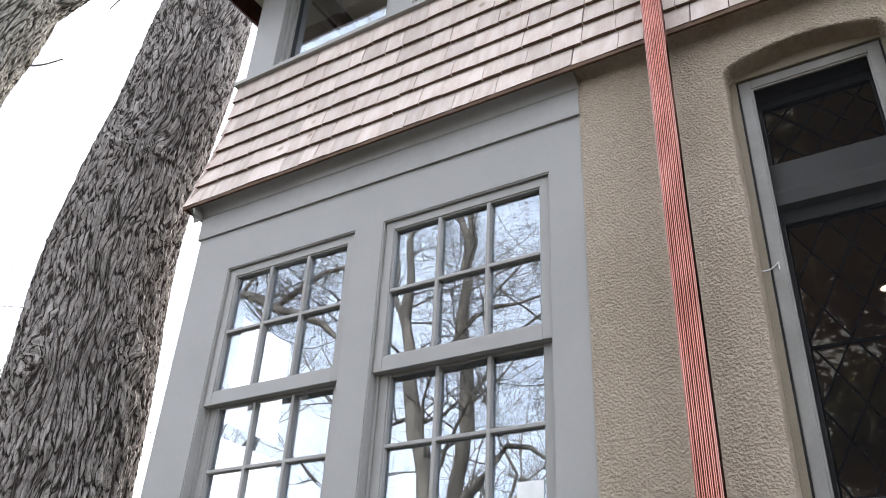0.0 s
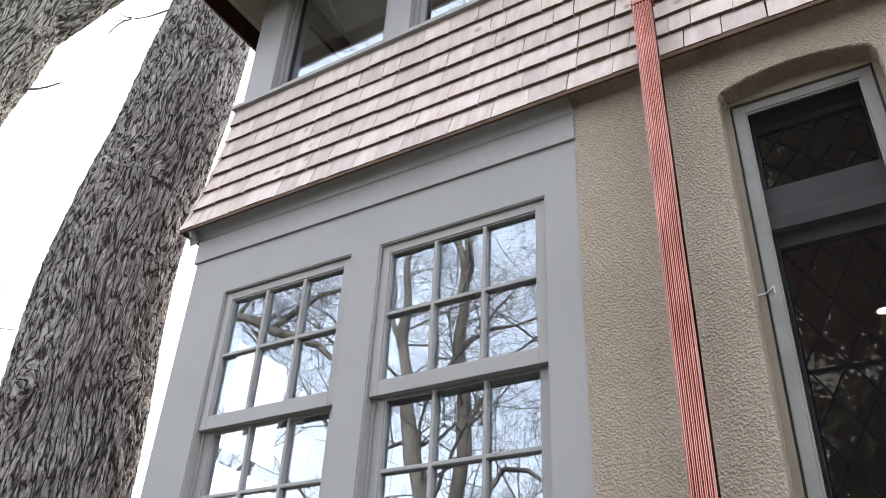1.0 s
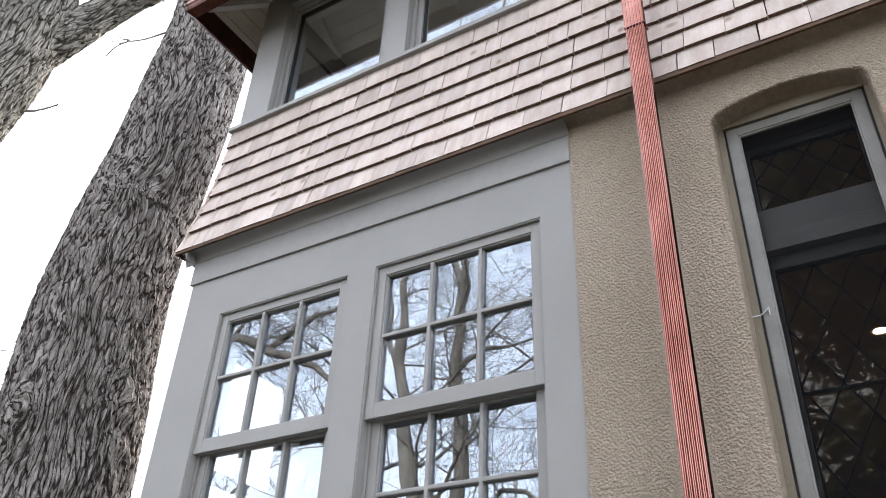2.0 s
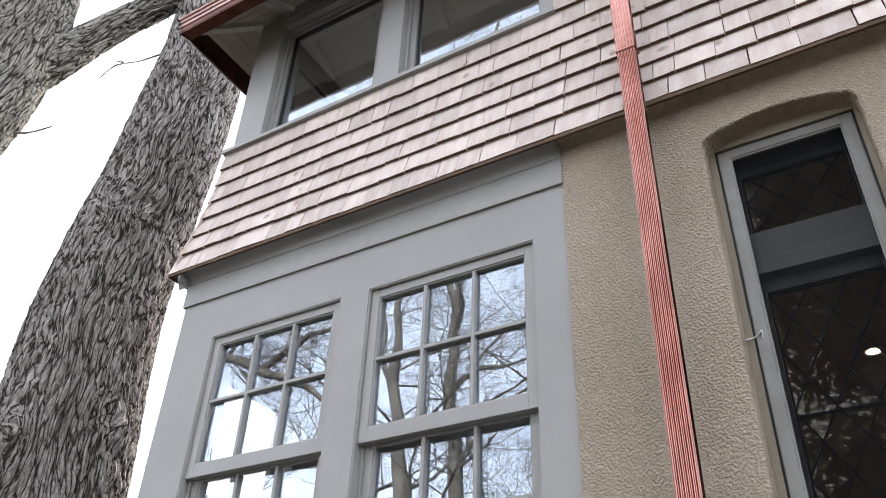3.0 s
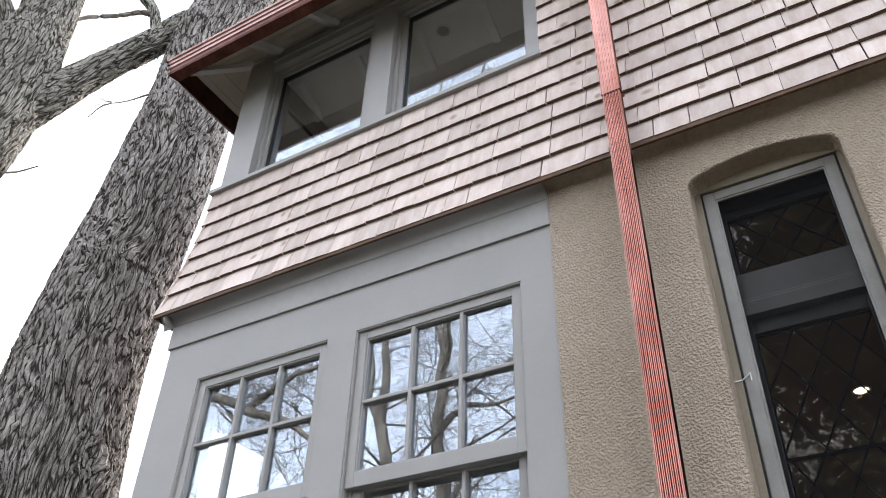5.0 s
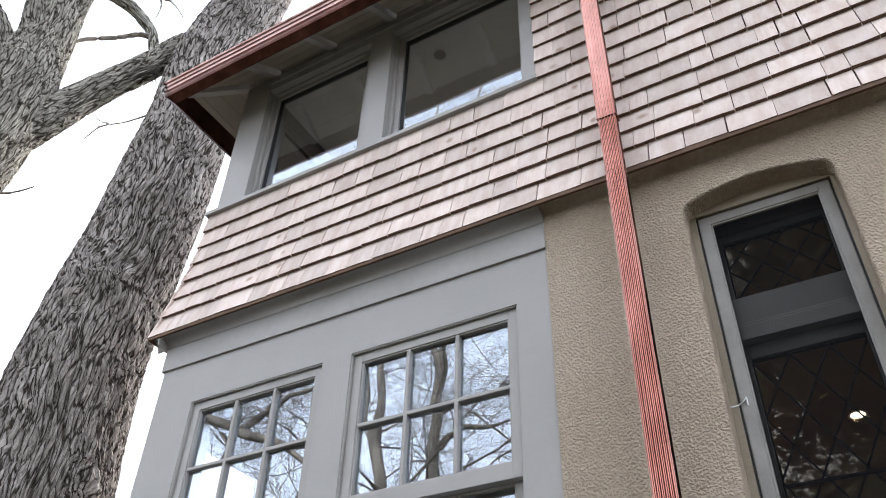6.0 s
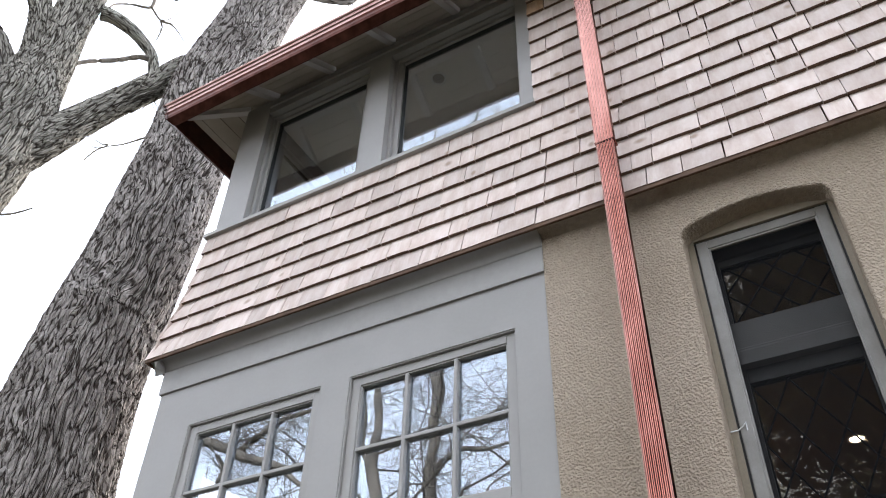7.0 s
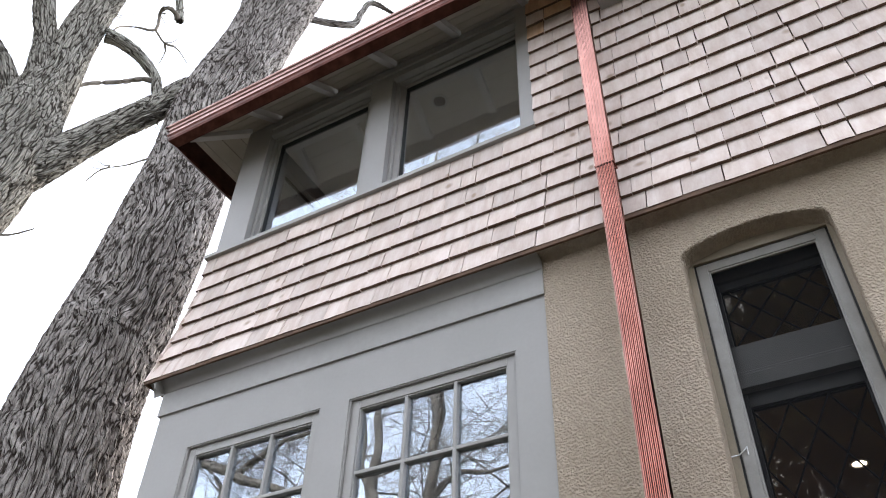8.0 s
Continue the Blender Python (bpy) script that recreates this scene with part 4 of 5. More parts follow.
# ---------------------------------------------------------------- copper gutter
GPROF = [(-0.285, 5.960), (-0.283, 5.800), (-0.290, 5.783), (-0.298, 5.781), (-0.343, 5.821), (-0.348, 5.838), (-0.350, 5.858), (-0.357, 5.872),
         (-0.357, 5.902), (-0.364, 5.906), (-0.366, 5.930), (-0.374, 5.934), (-0.378, 5.944), (-0.374, 5.954), (-0.362, 5.954), (-0.356, 5.946), (-0.350, 5.905), (-0.338, 5.832), (-0.296, 5.790), (-0.290, 5.800), (-0.290, 5.960)]
gutter = tagged(empty("gutter", 1.0, -0.25, 5.87), "reddish brown copper ogee gutter along the eaves, shade and lip sheen painted in", "gutter")
for run in ("front_run", "side_run"):
    bm = bmesh.new()
    corner = [bm.verts.new((XL + d + 0.035, d, z)) for d, z in GPROF]
    far = [bm.verts.new((XR + 0.05, d, z) if run == "front_run" else (XL + d + 0.035, BACK, z)) for d, z in GPROF]
    for i in range(len(GPROF)):
        j = (i + 1) % len(GPROF)
        bm.faces.new((corner[i], corner[j], far[j], far[i]))
    bm.faces.new(far)
    bmesh.ops.recalc_face_normals(bm, faces=bm.faces)
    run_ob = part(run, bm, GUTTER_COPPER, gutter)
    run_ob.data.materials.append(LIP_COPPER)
    # faces of the lip get the painted sky sheen
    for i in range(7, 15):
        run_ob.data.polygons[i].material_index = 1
bm = bmesh.new()
vs = [[bm.verts.new((XL + d + 0.035 + o, d - o * 0.2, z)) for d, z in GPROF[3:13]] for o in (-0.0015, 0.018)]
for i in range(9):
    bm.faces.new((vs[0][i], vs[0][i + 1], vs[1][i + 1], vs[1][i]))
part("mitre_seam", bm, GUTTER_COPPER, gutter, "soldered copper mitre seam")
for x in (-0.9, -0.3, 0.3, 0.9, 1.5, 2.1):
    part("hanger", bm_box(x, x + 0.025, -0.350, -0.292, 5.940, 5.944), COPPER, gutter)

# ---------------------------------------------------------------- copper downspout
DX0, DX1, DY0, DY1 = 1.270, 1.345, -0.160, -0.107
down = tagged(empty("downspout", (DX0 + DX1) / 2, (DY0 + DY1) / 2, 0.1), "corrugated bright copper downspout standing off the wall", "downspout")


def corrugated(z0, z1, grow=0.0, bead=0.0056):
    """A rectangular pipe with narrow beads on its front."""
    flutes = 6
    pts = []
    w_ = DX1 - DX0 + 2 * grow
    for i in range(flutes * 6 + 1):
        t = i / (flutes * 6)
        h = bead * (0.5 - 0.5 * math.cos(2 * math.pi * flutes * t)) ** 1.2 if 0.0 < t < 1.0 else 0.0
        pts.append((DX0 - grow + w_ * t, DY0 - grow + 0.0065 - h))
    for i in range(13):
        t = i / 12
        h = 0.003 * (0.5 - 0.5 * math.cos(2 * math.pi * 3 * t))
        pts.append((DX1 + grow - 0.003 + h, DY0 + 0.008 + (DY1 - DY0 - 0.014) * t))
    pts += [(DX1 - 0.004 + grow, DY1 + grow), (DX0 + 0.004 - grow, DY1 + grow), (DX0 - grow, DY1 - 0.006)]
    bm = bmesh.new()
    zs = np.linspace(z0, z1, max(2, int((z1 - z0) / 0.12)))
    rows = []
    for z in zs:
        rows.append([bm.verts.new((x + 0.0008 * noise.noise((x * 9, z * 3, 1)), y + 0.0012 * noise.noise((x * 12, z * 4, 7)), z)) for x, y in pts])
    for a, b in zip(rows, rows[1:]):
        for i in range(len(pts)):
            j = (i + 1) % len(pts)
            bm.faces.new((a[i], a[j], b[j], b[i]))
    return bm


part("lower_pipe", corrugated(0.12, 4.300), COPPER, down)
part("upper_pipe", corrugated(4.288, 5.755, 0.0022, 0.0036), COPPER, down)
part("collar", bm_box(DX0 - 0.005, DX1 + 0.005, DY0 + 0.0015, DY1 + 0.004, 4.285, 4.290, bevel=0.001), COPPER, down, "crimped copper joint")
part("outlet", bm_box(DX0, DX1, -0.335, DY1, 5.752, 5.782, bevel=0.004), COPPER, down)
for z in (0.9, 2.1):
    part("strap", bm_box(DX0 - 0.006, DX1 + 0.006, DY1 + 0.0065, 0.0, z, z + 0.03), COPPER, down, "copper wall strap")

# ---------------------------------------------------------------- trees by the house corner
TRUNK_A = [(-2.72, 0.50, -0.1, 0.62), (-2.70, 0.50, 0.6, 0.50), (-2.70, 0.51, 1.8, 0.47), (-2.70, 0.53, 2.84, 0.455), (-2.70, 0.515, 3.43, 0.445), (-2.715, 0.49, 4.3, 0.425),
           (-2.703, 0.506, 4.85, 0.40), (-2.68, 0.57, 5.53, 0.385), (-2.63, 0.60, 6.3, 0.375), (-2.587, 0.624, 7.05, 0.355), (-2.572, 0.664, 7.9, 0.383), (-2.50, 0.78, 8.9, 0.345), (-2.46, 0.86, 9.6, 0.352),
           (-2.43, 0.92, 10.24, 0.395), (-2.25, 1.15, 11.6, 0.36), (-2.0, 1.5, 13.2, 0.26), (-1.7, 1.9, 15.0, 0.12)]
TRUNK_B = [(-3.60, -0.82, -0.1, 0.50), (-3.62, -0.84, 1.5, 0.40), (-3.62, -0.80, 3.2, 0.38), (-3.58, -0.70, 4.37, 0.38), (-3.56, -0.64, 5.56, 0.39), (-3.50, -0.53, 6.32, 0.38), (-3.46, -0.47, 6.96, 0.31), (-3.45, -0.45, 7.6, 0.20)]
LIMBS_B = [
    [(-3.45, -0.45, 7.2, 0.176), (-3.558, -0.615, 8.07, 0.110), (-3.667, -0.804, 8.67, 0.098), (-3.8, -1.1, 9.9, 0.07), (-3.7, -1.4, 11.5, 0.035)],
    [(-3.43, -0.41, 7.2, 0.211), (-3.456, -0.431, 8.32, 0.180), (-3.434, -0.406, 9.14, 0.168), (-3.3, -0.3, 10.6, 0.123), (-3.0, -0.2, 12.5, 0.062)],
    [(-3.45, -0.44, 6.35, 0.238), (-3.281, -0.175, 6.814, 0.160), (-3.143, 0.062, 7.325, 0.130), (-3.0, 0.317, 7.842, 0.128), (-3.02, 0.62, 8.55, 0.114), (-3.1, 1.2, 9.4, 0.088)],
    [(-3.48, -0.5, 6.9, 0.158), (-3.66, -0.81, 7.59, 0.106), (-3.84, -1.1, 7.98, 0.088), (-4.3, -1.8, 9.0, 0.053)],
]
TWIGS_B = [
    [(-3.37, -0.26, 8.58, 0.075), (-3.30, -0.15, 8.58, 0.066), (-3.21, 0.01, 8.52, 0.062), (-3.13, 0.14, 8.40, 0.056), (-3.06, 0.23, 8.25, 0.050), (-3.01, 0.29, 8.0, 0.050)],
    [(-3.37, -0.32, 7.64, 0.018), (-3.35, -0.18, 7.87, 0.021), (-3.26, 0.01, 8.06, 0.024), (-3.12, 0.16, 8.20, 0.028), (-3.03, 0.26, 8.17, 0.033)],
    [(-3.12, 0.07, 6.65, 0.005), (-3.11, 0.15, 6.87, 0.007), (-3.01, 0.28, 7.00, 0.007), (-2.92, 0.38, 7.13, 0.010), (-2.85, 0.50, 7.28, 0.010)],
    [(-3.50, -0.50, 5.60, 0.011), (-3.38, -0.33, 5.8, 0.011), (-3.3, -0.19, 5.89, 0.009), (-3.24, -0.08, 6.02, 0.006)],
    [(-3.34, -0.23, 8.69, 0.008), (-3.41, -0.16, 8.90, 0.009), (-3.41, -0.02, 9.09, 0.011), (-3.36, 0.16, 9.25, 0.018), (-3.36, 0.13, 9.53, 0.020), (-3.29, 0.11, 9.56, 0.023), (-3.27, 0.18, 9.62, 0.026),
     (-3.27, 0.26, 9.62, 0.030), (-3.28, 0.30, 9.58, 0.034)],
    [(-3.28, 0.33, 9.60, 0.044), (-3.32, 0.29, 9.84, 0.042), (-3.36, 0.23, 10.11, 0.042), (-3.40, 0.10, 10.8, 0.05), (-3.35, -0.25, 11.2, 0.05)],
    [(-3.32, 0.14, 9.20, 0.012), (-3.28, 0.27, 9.09, 0.011), (-3.18, 0.35, 9.04, 0.009), (-3.14, 0.43, 8.98, 0.007), (-3.12, 0.51, 8.91, 0.005)],
    [(-3.28, 0.27, 9.09, 0.009), (-3.28, 0.32, 9.03, 0.007), (-3.36, 0.36, 8.93, 0.006), (-3.41, 0.37, 8.88, 0.004)],
]
TWIGS_A = [[(-2.50, 1.15, 10.55, 0.06), (-2.6, 1.49, 10.80, 0.045), (-2.34, 2.03, 11.2, 0.047), (-2.28, 2.14, 11.62, 0.042), (-2.21, 2.26, 11.98, 0.038), (-1.98, 2.65, 11.95, 0.02)]]

tree_a = tagged(empty("tree", -2.72, 0.50, 0.0), "massive oak trunk with deeply furrowed grey bark by the house corner", "tree", "bare trees")
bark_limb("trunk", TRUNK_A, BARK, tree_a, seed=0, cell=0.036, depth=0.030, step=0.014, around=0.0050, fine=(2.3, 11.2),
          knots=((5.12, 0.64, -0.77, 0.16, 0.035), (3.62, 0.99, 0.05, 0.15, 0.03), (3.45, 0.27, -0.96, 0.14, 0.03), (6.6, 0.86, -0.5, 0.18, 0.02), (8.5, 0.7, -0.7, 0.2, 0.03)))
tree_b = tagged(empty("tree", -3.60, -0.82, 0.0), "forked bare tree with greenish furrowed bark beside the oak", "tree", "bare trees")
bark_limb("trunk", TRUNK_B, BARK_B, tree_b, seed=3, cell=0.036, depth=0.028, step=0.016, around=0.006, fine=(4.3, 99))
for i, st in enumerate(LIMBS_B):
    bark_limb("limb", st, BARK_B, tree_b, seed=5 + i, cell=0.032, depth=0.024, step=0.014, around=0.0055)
for owner, lists, mt in ((tree_b, TWIGS_B, BARK_B), (tree_a, TWIGS_A, BARK)):
    for i, st in enumerate(lists):
        if max(s[3] for s in st) > 0.04:
            bark_limb("branch", st, BARK_PALE if mt is BARK_B else mt, owner, seed=11 + i, cell=0.022, depth=0.014, step=0.014, around=0.006)
        else:
            vs, fs = tube_mesh("twig", resample(st, 0.05).tolist(), 7, TWIG)
            me = bpy.data.meshes.new("twig")
            me.from_pydata([tuple(v) for v in vs], [], fs)
            me.materials.append(TWIG)
            attach(new("twig", me), owner)


def spray(owner, x, y, z, dx, dy, dz, count, length, seed):
    """Thin crooked twigs fanning out from one place."""
    rng = random.Random(seed)
    for k in range(count):
        p = Vector((x, y, z))
        d = (Vector((dx, dy, dz)).normalized() + Vector((rng.gauss(0, 0.4), rng.gauss(0, 0.4), rng.gauss(0, 0.4)))).normalized()
        st, r, L_ = [(*p, 0.007)], 0.007, length * rng.uniform(0.6, 1.1)
        for i in range(7):
            d = (d + Vector((rng.gauss(0, 0.28), rng.gauss(0, 0.28), rng.gauss(0, 0.28)))).normalized()
            p = p + d * L_ / 7
            r *= 0.80
            st.append((*p, max(r, 0.0022)))
        vs, fs = tube_mesh("twig", st, 5, TWIG)
        me = bpy.data.meshes.new("twig")
        me.from_pydata([tuple(v) for v in vs], [], fs)
        me.materials.append(TWIG)
        attach(new("twig", me), owner)


for k, s in enumerate(((-3.27, 0.26, 9.08, 0.4, 0.7, -0.2, 4, 0.6), (-3.35, 0.12, 9.5, 0.5, 0.8, 0.3, 4, 0.7), (-3.08, 0.19, 6.94, -0.3, -0.5, -0.4, 2, 0.45), (-2.34, 2.03, 11.2, 0.2, 0.5, -0.8, 3, 0.6),
                       (-3.50, -0.50, 5.62, 0.5, 0.8, 0.2, 2, 0.4), (-3.0, 0.32, 7.7, 0.3, 0.5, -0.8, 3, 0.4), (-3.35, -0.30, 8.9, 0.5, 0.8, 0.3, 3, 0.6), (-2.36, 1.05, 9.9, 0.4, 0.9, -0.1, 3, 0.6))):
    spray(tree_a if s[1] > 0.9 else tree_b, *s, 60 + k)


# ---------------------------------------------------------------- bare trees round the garden
def bare_tree(x, y, height, girth, seed, label, lean=(0, 0), first=0.3, stems=()):
    """A leafless tree. stems: its trunk and main limbs by stations, where their course is known."""
    rng = random.Random(seed)
    owner = tagged(empty("tree", x, y, -0.02), label, "tree", "bare trees")
    cv, cf = [], []

    def add(st, sides):
        vs, fs = tube_mesh("b", st, sides, TWIG)
        o = len(cv)
        cv.extend(tuple(v) for v in vs)
        cf.extend(tuple(q + o for q in f) for f in fs)

    def grow(p, d, length, r, level):
        n = 5 if level < 2 else 4
        st, q, dd = [(*p, r)], p.copy(), d.copy()
        for i in range(n):
            dd = (dd + Vector((rng.gauss(0, 1), rng.gauss(0, 1), rng.gauss(0, 1) + 0.25)) * (0.16 + 0.05 * level)).normalized()
            q = q + dd * length / n
            st.append((*q, r * (1 - 0.75 * (i + 1) / n)))
        add(st, (8, 6, 5, 4, 3)[min(level, 4)])
        if level >= 4:
            return
        kids = (0, 6, 5, 2)[level]
        for k in range(kids):
            t = rng.uniform(0.25, 1.0)
            i = min(int(t * n), n - 1)
            a, b = Vector(st[i][:3]), Vector(st[i + 1][:3])
            base = a.lerp(b, t * n - i if t < 1 else 1.0)
            side = dd.orthogonal().normalized()
            side.rotate(Matrix.Rotation(rng.uniform(0, 6.28), 3, dd))
            grow(base, (dd * rng.uniform(0.4, 0.9) + side).normalized(), length * rng.uniform(0.42, 0.68), max(st[i][3] * 0.5, 0.004), level + 1)

    if not stems:
        n = 14
        st, q = [], Vector((x, y, -0.05))
        dd = Vector((lean[0], lean[1], 1)).normalized()
        for i in range(n + 1):
            t = i / n
            st.append((*q, girth * (1.25 if i == 0 else 1.0) * (1 - 0.85 * t)))
            dd = (dd + Vector((rng.gauss(0, 0.05), rng.gauss(0, 0.05), 0.1))).normalized()
            q = q + dd * height / n
        stems = [st]
    for order, stem in enumerate(stems):
        name = "trunk" if order == 0 else "limb"
        st = [(*p[:3], p[3] * (0.78 if len(stems) > 1 else 1.0)) for p in resample(stem, 0.3).tolist()]
        vs, fs = tube_mesh(name, [(p[0] + 0.05 * noise.noise((p[2] * 1.3, seed, 1)) * (i > 0), p[1], p[2], p[3]) for i, p in enumerate(st)], 14, TWIG)
        me = bpy.data.meshes.new(name)
        me.from_pydata([tuple(v) for v in vs], [], fs)
        me.polygons.foreach_set("use_smooth", [True] * len(me.polygons))
        me.materials.append(TWIG)
        attach(new(name, me), owner)
        n = len(st) - 1
        for k in range(22 if order == 0 else 9):
            t = rng.uniform(first if order == 0 else 0.12, 0.98)
            i = min(int(t * n), n - 1)
            base = Vector(st[i][:3]).lerp(Vector(st[i + 1][:3]), t * n - i)
            a = rng.uniform(0, 6.28)
            reach = height * rng.uniform(0.20, 0.34) * (1.15 - 0.6 * t) * (1.0 if order == 0 else 0.55)
            grow(base, Vector((math.cos(a), math.sin(a), rng.uniform(0.2, 1.0))).normalized(), reach, max(st[i][3] * 0.22, 0.010), 1)
    me = bpy.data.meshes.new("crown")
    me.from_pydata(cv, [], cf)
    me.materials.append(TWIG)
    attach(new("crown", me), owner)
    return owner


bare_tree(-5.2, -9.0, 16.0, 0.26, 21, "tall bare tree with a forked grey-brown trunk on the lawn", first=0.34, stems=[
    [(-5.2, -9.0, -0.05, 0.30), (-5.15, -9.0, 2.5, 0.22), (-5.11, -9.0, 4.99, 0.190), (-5.01, -9.0, 5.75, 0.165), (-5.02, -9.0, 6.75, 0.155), (-5.07, -9.0, 7.83, 0.150), (-4.97, -9.0, 9.22, 0.130),
     (-4.96, -9.0, 9.85, 0.115), (-5.14, -9.0, 10.49, 0.10), (-5.34, -9.0, 11.17, 0.085), (-5.6, -9.2, 14.0, 0.065), (-5.4, -9.1, 19.5, 0.015)],
    [(-4.97, -9.0, 9.1, 0.09), (-4.81, -9.0, 9.80, 0.100), (-4.86, -9.0, 10.54, 0.10), (-4.6, -8.9, 13.5, 0.075), (-3.6, -8.8, 20.0, 0.015)],
    [(-5.05, -9.0, 4.9, 0.10), (-4.64, -9.0, 5.24, 0.081), (-4.38, -9.0, 5.53, 0.070), (-4.18, -9.0, 5.74, 0.060), (-3.77, -9.0, 5.69, 0.050), (-3.48, -9.0, 5.48, 0.041), (-2.9, -9.1, 5.6, 0.015)],
    [(-5.05, -9.0, 8.1, 0.07), (-4.79, -9.0, 8.28, 0.055), (-4.32, -9.0, 8.35, 0.048), (-3.87, -9.0, 8.31, 0.040), (-3.48, -9.0, 8.33, 0.030), (-2.8, -9.1, 8.6, 0.012)]])
bare_tree(-4.9, -8.0, 14.0, 0.26, 22, "tall bare tree with a crooked trunk on the lawn", first=0.36, stems=[
    [(-4.9, -8.0, -0.05, 0.30), (-5.0, -8.0, 2.5, 0.24), (-5.05, -8.0, 4.75, 0.20), (-5.19, -8.0, 5.57, 0.195), (-5.37, -8.0, 6.45, 0.172), (-5.53, -8.0, 7.29, 0.155), (-5.68, -8.0, 7.97, 0.13),
     (-5.58, -8.0, 8.63, 0.10), (-5.67, -8.0, 9.25, 0.090), (-5.64, -8.0, 9.86, 0.073), (-5.60, -8.0, 10.5, 0.054), (-5.5, -8.1, 13.0, 0.015)],
    [(-5.68, -8.0, 7.9, 0.08), (-5.95, -8.0, 8.5, 0.07), (-6.0, -8.05, 9.3, 0.055), (-6.3, -8.1, 10.6, 0.03), (-6.4, -8.1, 12.0, 0.012)]])
bare_tree(-12.4, -8.6, 16.0, 0.32, 23, "wide bare tree with long level limbs on the lawn", first=0.5, stems=[
    [(-12.4, -8.6, -0.05, 0.38), (-12.3, -8.6, 5.0, 0.27), (-12.2, -8.5, 10.4, 0.20), (-12.0, -8.4, 14.0, 0.12), (-11.4, -8.4, 19.0, 0.03)],
    [(-12.2, -8.5, 10.3, 0.14), (-10.95, -8.5, 9.93, 0.120), (-10.21, -8.5, 9.70, 0.140), (-9.29, -8.5, 9.17, 0.125), (-8.54, -8.5, 8.84, 0.105), (-8.06, -8.5, 8.59, 0.085), (-7.65, -8.5, 8.26, 0.065), (-6.9, -8.4, 7.9, 0.02)],
    [(-9.5, -8.5, 9.25, 0.08), (-9.14, -8.5, 9.25, 0.075), (-8.33, -8.5, 9.82, 0.065), (-7.59, -8.5, 9.76, 0.055), (-6.7, -8.5, 10.2, 0.015)],
    [(-10.3, -8.5, 9.7, 0.06), (-9.6, -8.4, 8.95, 0.05), (-9.9, -8.3, 8.2, 0.03), (-9.5, -8.2, 7.6, 0.012)],
    [(-10.6, -8.5, 9.85, 0.07), (-9.8, -8.6, 10.6, 0.05), (-8.8, -8.6, 10.9, 0.035), (-8.0, -8.6, 11.6, 0.012)]])
bare_tree(-2.5, -12.0, 24.0, 0.22, 24, "tall bare tree with many fine twigs on the lawn", (0.0, 0.02), 0.25)
bare_tree(3.5, -13.0, 16.0, 0.28, 25, "tall bare tree with many fine twigs at the garden's end", (0.0, 0.02), 0.25)
bare_tree(-10.9, 5.2, 11.5, 0.10, 26, "slender bare tree far beyond the house corner", (0.0, 0.0), 0.25)


# ---------------------------------------------------------------- woods that close the garden
# twigs for the panes to mirror, and an added screen against low skylight
def woods(seed, count):
    rng = random.Random(seed)
    cv, cf = [], []

    def add(st, sides):
        vs, fs = tube_mesh("b", st, sides, TWIG)
        o = len(cv)
        cv.extend(tuple(v) for v in vs)
        cf.extend(tuple(q + o for q in f) for f in fs)

    def grow(p, d, length, r, level):
        st, q, dd = [(*p, r)], p.copy(), d.copy()
        for i in range(3):
            dd = (dd + Vector((rng.gauss(0, 0.2), rng.gauss(0, 0.2), rng.gauss(0.06, 0.2)))).normalized()
            q = q + dd * length / 3
            st.append((*q, r * (1 - 0.25 * (i + 1))) if i < 2 else (*q, r * 0.3))
        add(st, 4 if level < 2 else 3)
        if level < 3:
            for k in range(6):
                i = rng.randint(0, 2)
                base = Vector(st[i][:3]).lerp(Vector(st[i + 1][:3]), rng.random())
                side = Vector((rng.gauss(0, 1), rng.gauss(0, 1), rng.gauss(0.3, 0.7))).normalized()
                grow(base, (dd * 0.6 + side).normalized(), length * rng.uniform(0.4, 0.7), max(r * 0.45, 0.012), level + 1)

    for n in range(count):
        a = rng.uniform(math.pi * 0.92, math.pi * 2.12)
        d = rng.uniform(24, 46)
        p = Vector((2 + d * math.cos(a), d * math.sin(a), -0.1))
        h = rng.uniform(10, 17)
        st = [(p.x + rng.gauss(0, 0.15) * t, p.y + rng.gauss(0, 0.15) * t, p.z + h * t / 5, 0.22 * (1 - t / 5.6)) for t in range(6)]
        add(st, 6)
        for k in range(11):
            t = rng.uniform(1.0, 4.9)
            i = int(t)
            base = Vector(st[i][:3]).lerp(Vector(st[i + 1][:3]), t - i)
            b_ = rng.uniform(0, 6.28)
            grow(base, Vector((math.cos(b_), math.sin(b_), rng.uniform(0.2, 1.2))).normalized(), h * rng.uniform(0.16, 0.3), 0.07, 1)
    me = bpy.data.meshes.new("woods")
    me.from_pydata(cv, [], cf)
    me.materials.append(TWIG)
    return tagged(new("woods", me), "far bare grey-brown woods added round the garden against low sky", "woods", kind="stuff")


woods(9, 46)


